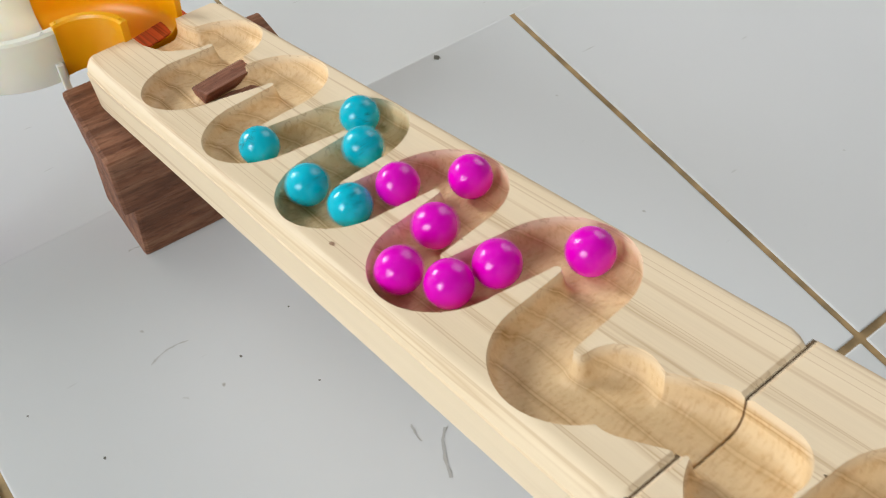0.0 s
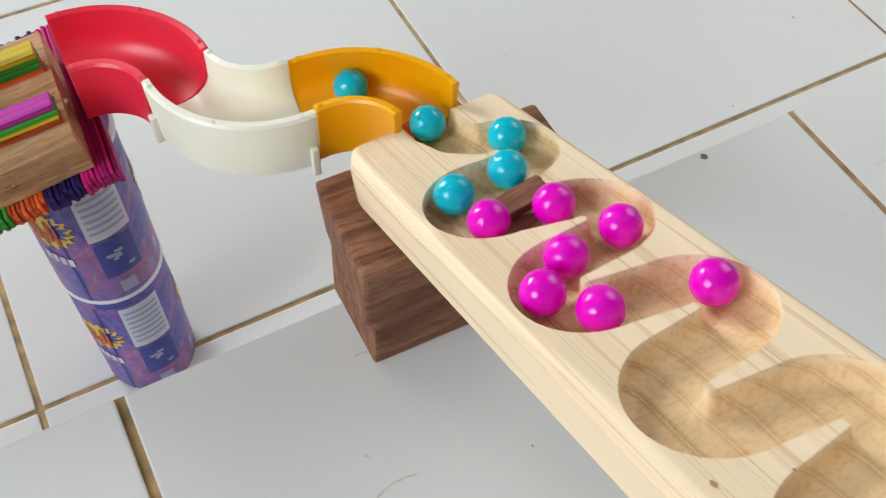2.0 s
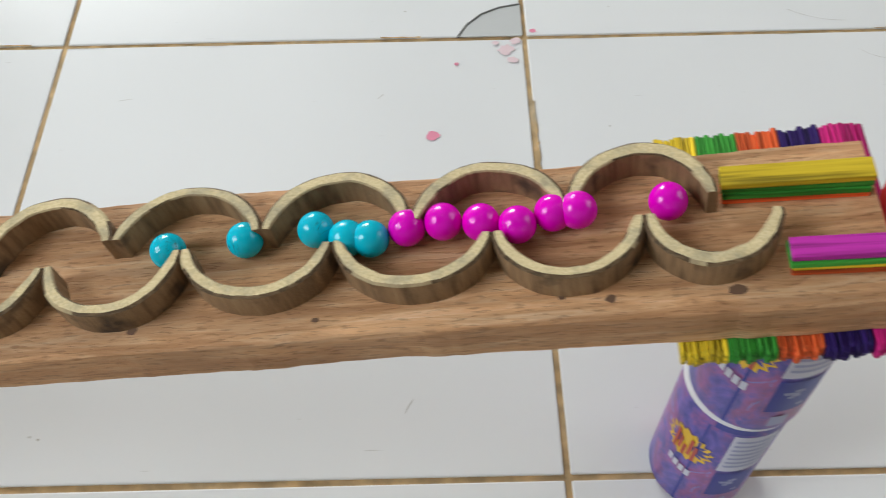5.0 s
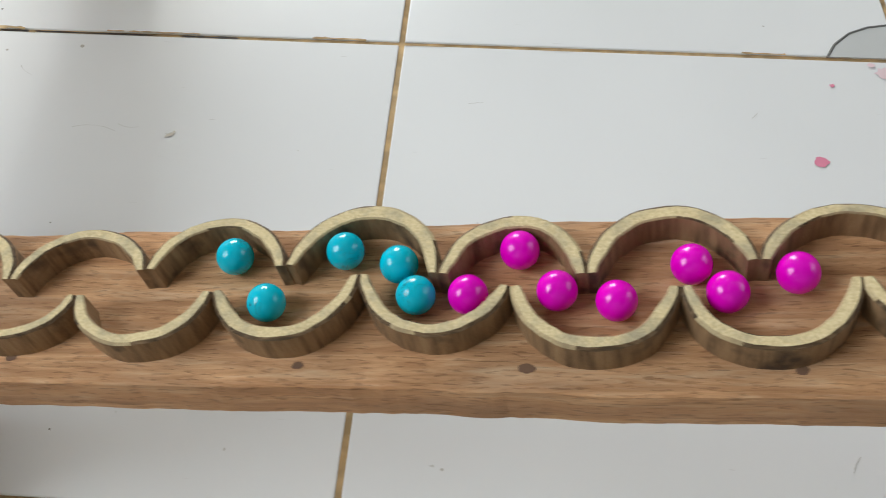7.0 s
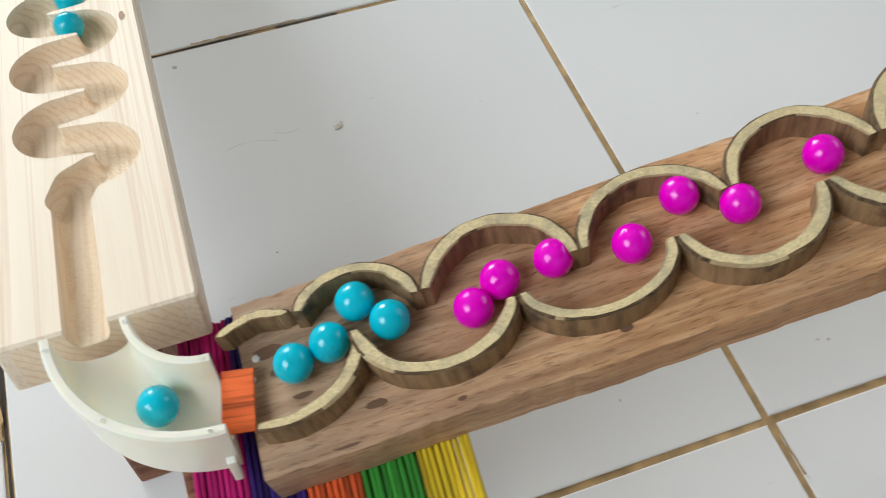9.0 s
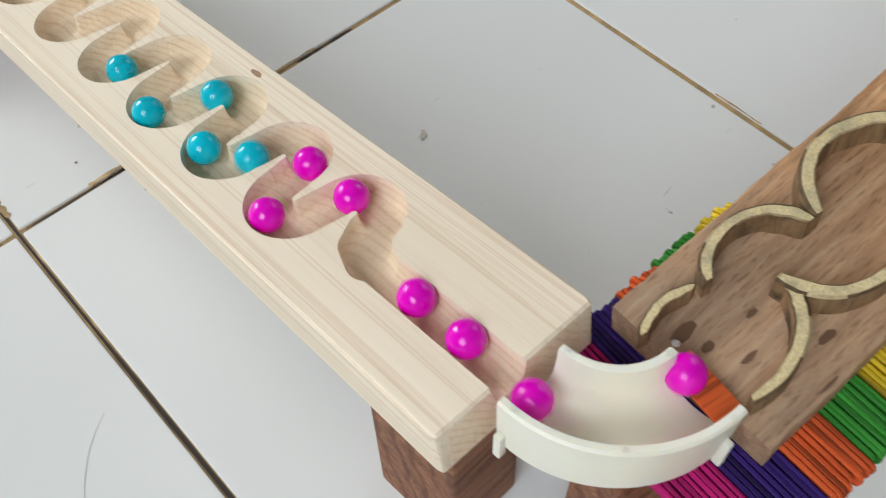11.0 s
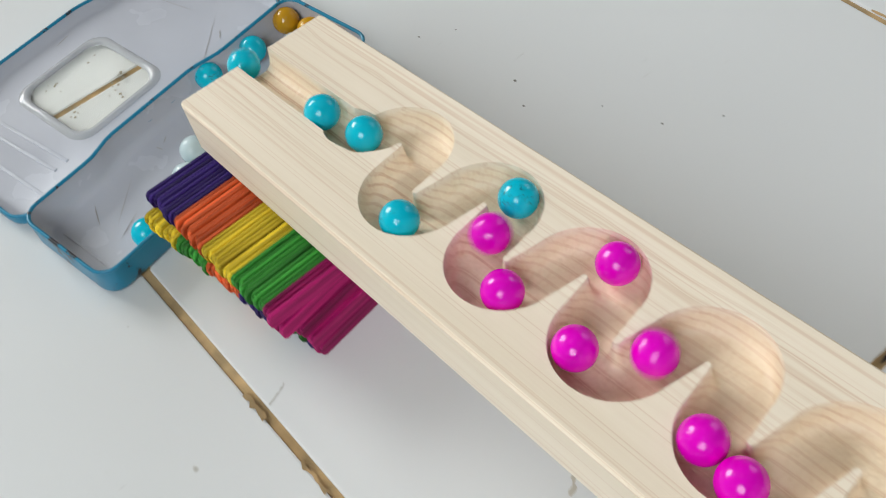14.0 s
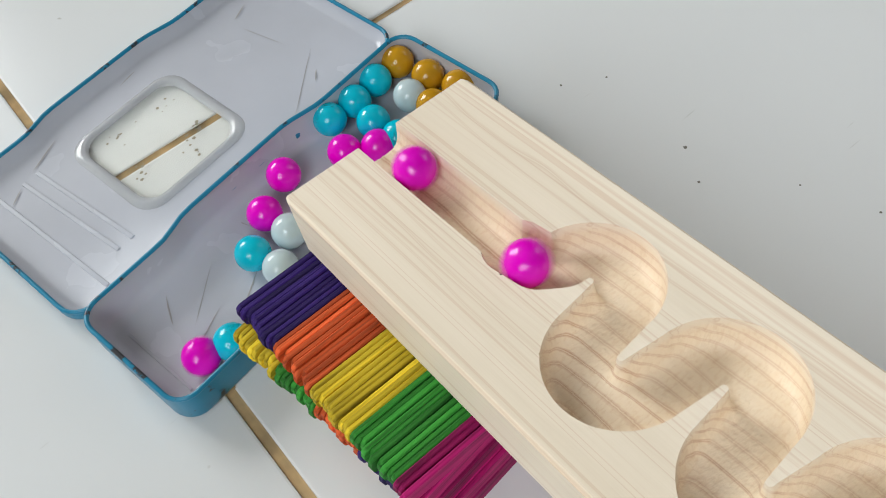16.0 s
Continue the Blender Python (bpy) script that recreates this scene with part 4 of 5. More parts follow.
trough(CREAM, c, a0, a1, 1.54, 1.54, "curved_track", "cream plastic curved toy track piece at the pine board", ((0.03, R_OUT), (0.97, R_OUT)))
part("joint_strip", box(0.027, 0.0125, 0.0012, (0, 0, 0), 0.0005, 2), STRIP, m=pose(-0.2615, -0.3765, 0.1605, 0, 3, 80))
tagged(bpy.data.objects["joint_strip"], "short orange stick bridging the plank and curve", "stick")
part("joint_strip", box(0.036, 0.010, 0.0012, (0, 0, 0), 0.0003, 1), STRIP, m=pose(0.632, -0.5165, 0.2952, 0, 0, 12))
tagged(bpy.data.objects["joint_strip.001"], "short orange stick bridging board and orange curve", "stick")


# ---- pencil tin ----
def rounded(sx, sy, r, n=6, wave_amp=0.0):
    pts = []
    for cx, cy, a in ((sx - r, sy - r, 0), (-sx + r, sy - r, 90), (-sx + r, -sy + r, 180), (sx - r, -sy + r, 270)):
        for k in range(n + 1):
            t = radians(a + 90 * k / n)
            pts.append((cx + r * math.cos(t), cy + r * math.sin(t)))
    return pts


def dense(loop, step, bend):
    out = []
    for p, q in zip(loop, loop[1:] + loop[:1]):
        n = max(1, int(math.hypot(q[0] - p[0], q[1] - p[1]) / step))
        for k in range(n):
            out.append((p[0] + (q[0] - p[0]) * k / n, p[1] + (q[1] - p[1]) * k / n))
    return [(x, y + bend(x) if y > 0 else y - bend(x) * 0.0 + (bend(x) if y < -0.0 else 0)) for x, y in out]


def ease(a, b, x):
    t = min(1, max(0, (x - a) / (b - a)))
    return t * t * (3 - 2 * t)


def tray(name, loop, height, thick, floor, outer, inner_mat, parent, hole=None):
    """A shallow tin tray: an outer shell, an inner lining and a rolled rim."""
    n = len(loop)

    def inset(d):
        out = []
        for k in range(n):
            (x0, y0), (x1, y1), (x, y) = loop[k - 1], loop[(k + 1) % n], loop[k]
            dx, dy = x1 - x0, y1 - y0
            h = math.hypot(dx, dy)
            out.append((x - dy / h * d, y + dx / h * d))
        return out

    def skin(rows, material, close_last, nm, label=""):
        bm = bmesh.new()
        vs = [[bm.verts.new((x, y, z)) for x, y in inset(d)] for d, z in rows]
        for a, b in zip(vs, vs[1:]):
            for k in range(n):
                bm.faces.new((a[k], a[(k + 1) % n], b[(k + 1) % n], b[k]))
        if close_last == "first":
            bm.faces.new(vs[0])
        elif close_last and hole is None:
            bm.faces.new(vs[-1])
        elif close_last:
            hv = [bm.verts.new((x, y, rows[-1][1])) for x, y in hole]
            edges = [bm.edges.get((vs[-1][k], vs[-1][(k + 1) % n])) for k in range(n)]
            edges += [bm.edges.new((hv[k], hv[(k + 1) % len(hv)])) for k in range(len(hv))]
            bmesh.ops.triangle_fill(bm, edges=edges, use_beauty=True)
        bmesh.ops.recalc_face_normals(bm, faces=bm.faces[:])
        return part(nm, bm, material, under, label, True)

    under = parent
    under = skin([(0.0025, 0.0), (0.0006, 0.0012), (0.0, 0.003), (0.0, height - 0.002)], outer, "first" if hole is None else False, name, "blue lacquered tin with chipped paint")
    skin([(0.0, height - 0.002), (-0.0004, height - 0.0008), (0.0001, height), (thick + 0.0004, height), (thick + 0.0009, height - 0.0012)], outer, False, "rolled_rim", "blue rolled tin rim with chipped paint")
    skin([(thick + 0.0006, height - 0.001), (thick + 0.0012, floor + 0.004), (thick + 0.004, floor + 0.0004), (thick + 0.006, floor)], inner_mat, True, "lining", "white lacquered lining with scratches")
    return under


BOX_YAW = 10.6
MBOX = pose(-0.3285, 0.3185, 0.0002, 0, 0, BOX_YAW)
wavy = lambda x: 0.004 * (ease(-0.055, -0.035, x) - ease(0.02, 0.045, x))
tin = thing("pencil_tin", "open blue pencil tin with beads in it", "pencil box", MBOX)
BOX_LOOP = dense(rounded(0.0985, 0.0325, 0.010), 0.006, wavy)
tin_tray = tray("tray", BOX_LOOP, 0.019, 0.0008, 0.0016, TIN_BLUE, TIN_WHITE, tin)
LID_LOOP = [(x + 0.001, y + 0.0895) for x, y in dense(rounded(0.1005, 0.0515, 0.012), 0.006, wavy)]
WIN = [(x - 0.0115, y + 0.0905) for x, y in rounded(0.0288, 0.0275, 0.010)]
tin_lid = tray("lid", LID_LOOP, 0.0085, 0.0008, 0.0022, TIN_BLUE, TIN_WHITE, tin, WIN)


def frame_strip(loop, width, height, z):
    """A raised bead of tin round an outline."""
    bm = bmesh.new()
    n = len(loop)
    cx, cy = sum(p[0] for p in loop) / n, sum(p[1] for p in loop) / n
    rows = []
    for d, h in ((-width, 0), (-width * 0.5, height), (0.0, height), (width * 0.3, 0)):
        rows.append([bm.verts.new((x + (cx - x) * d / 0.026, y + (cy - y) * d / 0.026, z + h)) for x, y in loop])
    for a, b in zip(rows, rows[1:]):
        for k in range(n):
            bm.faces.new((a[k], a[(k + 1) % n], b[(k + 1) % n], b[k]))
    bmesh.ops.recalc_face_normals(bm, faces=bm.faces[:])
    return bm


FROST = mat("clear_rim", (0.86, 0.87, 0.88), 0.12)
FROST.node_tree.nodes["Principled BSDF"].inputs["Transmission Weight"].default_value = 0.55
part("window_frame", frame_strip(WIN, 0.004, 0.0016, 0.0021), FROST, tin_lid, "clear raised plastic frame", True)
pane_bm = bmesh.new()
pane_bm.faces.new([pane_bm.verts.new((x, y, 0.0019)) for x, y in WIN])
pane = part("pane", pane_bm, CLEAR, tin_lid, "clear plastic window with dried grime")
pane.visible_shadow = False
GRIME, SCUFF = mat("dried_grime", (0.30, 0.26, 0.19), 0.9), mat("dark_scuff", (0.38, 0.36, 0.35), 0.8)
rnd = random.Random(9)
for k, (cx, cy, spread, count) in enumerate(((0.004, 0.082, 0.0045, 16), (-0.022, 0.109, 0.005, 10), (-0.030, 0.083, 0.006, 8), (-0.005, 0.070, 0.006, 8), (0.006, 0.105, 0.006, 5))):
    for j in range(count):
        x, y, r = cx + rnd.gauss(0, spread * 0.6), cy + rnd.gauss(0, spread * 0.6), rnd.uniform(0.0004, 0.0011)
        if abs(x + 0.0115) < 0.024 and abs(y - 0.0905) < 0.023:
            knot(pane, x, y, 0.00205, r, r * 0.8, "grime_spot", GRIME, 100 + k * 20 + j)
for k, (x, y, length, turn, z) in enumerate(((-0.052, 0.128, 0.020, 20, 0.0027), (0.004, 0.134, 0.012, 8, 0.0027), (0.055, 0.06, 0.05, 35, 0.0024), (0.065, 0.10, 0.03, 100, 0.0024), (-0.055, 0.01, 0.034, 35, 0.0018), (-0.064, -0.004, 0.02, 20, 0.0018), (0.010, 0.022, 0.007, 60, 0.0018), (-0.014, 0.024, 0.006, 30, 0.0018), (-0.02, 0.022, 0.005, 100, 0.0018), (0.07, 0.122, 0.012, 20, 0.0027), (0.062, 0.058, 0.008, 40, 0.0026), (-0.075, 0.118, 0.010, 30, 0.0027), (-0.07, 0.015, 0.016, 60, 0.0018), (-0.04, -0.004, 0.03, 28, 0.0018))):
    w = 0.00022 if k in (2, 3, 4) else 0.0005
    c, q = math.cos(radians(turn)), math.sin(radians(turn))
    out = [(x + c * a - q * b * rnd.uniform(0.5, 1.3), y + q * a + c * b * rnd.uniform(0.5, 1.3)) for a, b in ((-length / 2, -w / 3), (-length / 6, -w), (length / 5, -w / 2), (length / 2, 0), (length / 6, w), (-length / 4, w / 2))]
    flat_patch("scuff", out, z, SCUFF, tin_lid if y > 0.04 else tin_tray)
for x, y, sy, turn in ((-0.066, 0.0895, 0.066, 4), (-0.058, 0.0895, 0.066, 4), (-0.080, 0.090, 0.088, 2)):
    part("emboss", box(0.0022, sy, 0.0009, (0, 0, 0), 0.0004, 2), TIN_WHITE, tin_lid, m=pose(x, y, 0.0018, 0, 0, turn))
for x, y, sx, sy in ((-0.088, 0.0, 0.0012, 0.040), (0.0, -0.0215, 0.174, 0.0012), (0.088, 0.0, 0.0012, 0.040)):
    part("emboss", box(sx, sy, 0.0006, (0, 0, 0), 0.0003, 2), TIN_WHITE, tin_tray, m=pose(x, y, 0.0015))
for k, (x, sx) in enumerate(((-0.06, 0.012), (0.032, 0.012), (-0.012, 0.004), (0.005, 0.004))):
    part("hinge", box(sx, 0.0045, 0.003, (0, 0, 0), 0.0006, 2), TIN_BLUE, tin, m=pose(x, 0.0345 + wavy(x) * 0.6, 0.0065))


# ---- marks on the tiles ----
def splotch(x, y, r, seed, material, z=0.0003, name="floor_stain", label="pink paint spot on the tile"):
    rnd = random.Random(seed)
    out = [(x + r * math.cos(a) * rnd.uniform(0.65, 1.2), y + r * math.sin(a) * rnd.uniform(0.6, 1.15)) for a in [k * math.tau / 14 for k in range(14)]]
    return tagged(flat_patch(name, out, z + 0.0001 * (seed % 4), material), label, "stain")


for k, (x, y, r) in enumerate(((3.19, -1.12, 0.055), (3.40, -0.32, 0.022), (7.28, -1.92, 0.035), (4.08, 0.07, 0.03))):
    splotch(x * DM, y * DM, r * DM, k, STAIN)
for k, (x, y, r) in enumerate(((3.83, -0.16, 0.07), (3.92, -0.05, 0.05), (3.88, -0.28, 0.045), (3.74, -0.07, 0.03))):
    splotch(x * DM, y * DM, r * DM, 20 + k, SMUDGE, label="smeared pale pink paint on the tile")
for k, (x, y, r, z) in enumerate(((-3.17, -0.69, 0.028, 0), (5.26, -4.38, 0.05, 0), (5.36, -4.40, 0.03, 0), (-1.8, -3.56, 0.014, 0), (-0.16, -2.84, 0.025, 0), (7.99, -5.36, 0.035, SZ), (5.95, -4.25, 0.012, 0), (2.2, -4.55, 0.012, 0), (8.6, -0.9, 0.045, 0), (-2.3, -2.0, 0.012, 0), (5.1, -6.6, 0.014, SZ), (4.9, -6.2, 0.01, SZ), (-3.45, 0.25, 0.02, 0), (-1.2, 1.4, 0.012, 0), (-1.9, 2.2, 0.012, 0), (-1.6, 1.9, 0.01, 0), (-4.6, 0.4, 0.015, 0))):
    splotch(x * DM, y * DM, r * DM * (0.7 if k in (1, 2, 5) else 0.55), 40 + k, DIRT, z * DM + 0.0003, "dirt_speck", "dark dirt speck on the tile")


def scratch(x, y, length, width, turn, seed, material, z=0.0, label="thin grey scratch on the tile"):
    """A broken thin smear: a ragged strip along its turn."""
    rnd = random.Random(seed)
    c, q = math.cos(radians(turn)), math.sin(radians(turn))
    bow = rnd.uniform(-0.12, 0.12) * length
    along = [(-length / 2 + length * k / 8, bow * (1 - (k / 4 - 1) ** 2)) for k in range(9)]
    edge = [(a, b - width / 2 * rnd.uniform(0.1, 1)) for a, b in along] + [(a, b + width / 2 * rnd.uniform(0.1, 1)) for a, b in reversed(along)]
    return tagged(flat_patch("scratch", [(x + c * a - q * b, y + q * a + c * b) for a, b in edge], z + 0.0004, material), label, "scratch")


SCRATCH, TAN = mat("faint_scratch", (0.55, 0.54, 0.51), 0.5), mat("tan_smear", (0.56, 0.52, 0.44), 0.7)
for k, (x, y, length, width, turn) in enumerate(((0.064, -0.066, 0.012, 0.0010, 10), (0.276, -0.068, 0.007, 0.0012, 50), (-0.226, -0.109, 0.034, 0.0008, -4), (-0.20, -0.104, 0.016, 0.0008, -8), (-0.299, -0.048, 0.016, 0.0008, -40), (-0.167, -0.110, 0.006, 0.0012, 20), (-0.391, 0.173, 0.012, 0.0014, 20), (0.30, -0.349, 0.012, 0.0013, 60), (0.66, 0.02, 0.05, 0.0010, -18), (0.70, -0.03, 0.03, 0.0009, -24), (0.62, 0.05, 0.02, 0.0009, 35), (-0.44, -0.16, 0.05, 0.0008, 48), (-0.24, 0.24, 0.018, 0.0008, 70))):
    scratch(x, y, length, width, turn, 300 + k, SCRATCH)
for k, (x, y, length, width, turn) in enumerate(((-0.322, 0.055, 0.016, 0.005, 35), (-0.309, 0.048, 0.008, 0.003, 10), (-0.166, -0.111, 0.009, 0.004, 40), (-0.017, -0.285, 0.010, 0.005, -30))):
    scratch(x, y, length, width, turn, 340 + k, TAN, 0.0, "tan dried smear on the tile")
for k, (x, y, length, width, turn) in enumerate(((0.561, -0.628, 0.022, 0.0012, 5), (0.644, -0.752, 0.026, 0.003, 60), (0.637, -0.735, 0.010, 0.0016, 85), (0.577, -0.562, 0.010, 0.0012, -10))):
    scratch(x, y, length, width, turn, 360 + k, SCRATCH, STEP_Z)
for k, (x, y, r, z) in enumerate(((-0.18, 0.237, 0.0014, 0), (-0.195, 0.302, 0.0010, 0), (-0.176, 0.291, 0.0009, 0), (-0.147, 0.159, 0.0010, 0), (0.589, -0.65, 0.0011, STEP_Z), (0.624, -0.639, 0.0008, STEP_Z), (0.614, -0.684, 0.0009, STEP_Z), (0.644, -0.55, 0.0008, STEP_Z))):
    splotch(x, y, r * 0.7, 80 + k, DIRT, z + 0.0003, "dirt_speck", "small dark dirt speck on the tile")
chip = [(4.0 - 0.58, 0.012), (4.0 - 0.50, 0.16), (4.0 - 0.36, 0.30), (4.0 - 0.20, 0.38), (3.985, 0.42), (3.985, 0.015)]
tagged(flat_patch("tile_patch", [(x * DM, y * DM) for x, y in chip], 0.0004, GREY_TILE), "grey cement patch at a broken tile corner", "patch")
crack = new("crack", bpy.data.curves.new("crack", "CURVE"))
crack.data.dimensions, crack.data.bevel_depth = "3D", 0.0011
sp = crack.data.splines.new("POLY")
sp.points.add(4)
for p, (x, y) in zip(sp.points, chip[:5]):
    p.co = (x * DM, y * DM, 0.0002, 1)
crack.data.materials.append(CRACK)
tagged(crack, "dark crack round the broken tile corner", "crack")


# ---- beads ----
BEAD_R = 0.0079


def bead_mesh(name, material):
    bm = bmesh.new()
    bmesh.ops.create_uvsphere(bm, u_segments=40, v_segments=24, radius=BEAD_R)
    return mesh_of(name, bm, material, True)


BEADS = {"cyan": (bead_mesh("bead", CYAN), "glossy turquoise round bead"), "pink": (bead_mesh("bead", PINK), "glossy magenta round bead"), "gold": (bead_mesh("bead", GOLD), "glossy mustard yellow round bead"), "milk": (bead_mesh("bead", MILK), "pale milky blue round bead")}


def bead(kind, place=None, where="rolling down the wooden run"):
    me, label = BEADS[kind]
    ob = tagged(new("bead", me), f"{label} {where}", "bead", f"{kind} beads")
    if place is not None:
        ob.matrix_basis = Matrix.Translation(place) @ pose(0, 0, 0, random.uniform(0, 360), random.uniform(0, 180), 0)
    return ob


FLOOR_TIN = 0.002 + BEAD_R
RESTING = [("milk", -2.56, 3.39), ("milk", -3.41, 3.14), ("milk", -3.54, 3.01), ("gold", -2.47, 3.60), ("gold", -2.42, 3.43), ("gold", -2.36, 3.28), ("gold", -2.52, 3.27)]
for kind, x, y in RESTING:
    bead(kind, (x * DM, y * DM, FLOOR_TIN), "resting in the open tin")

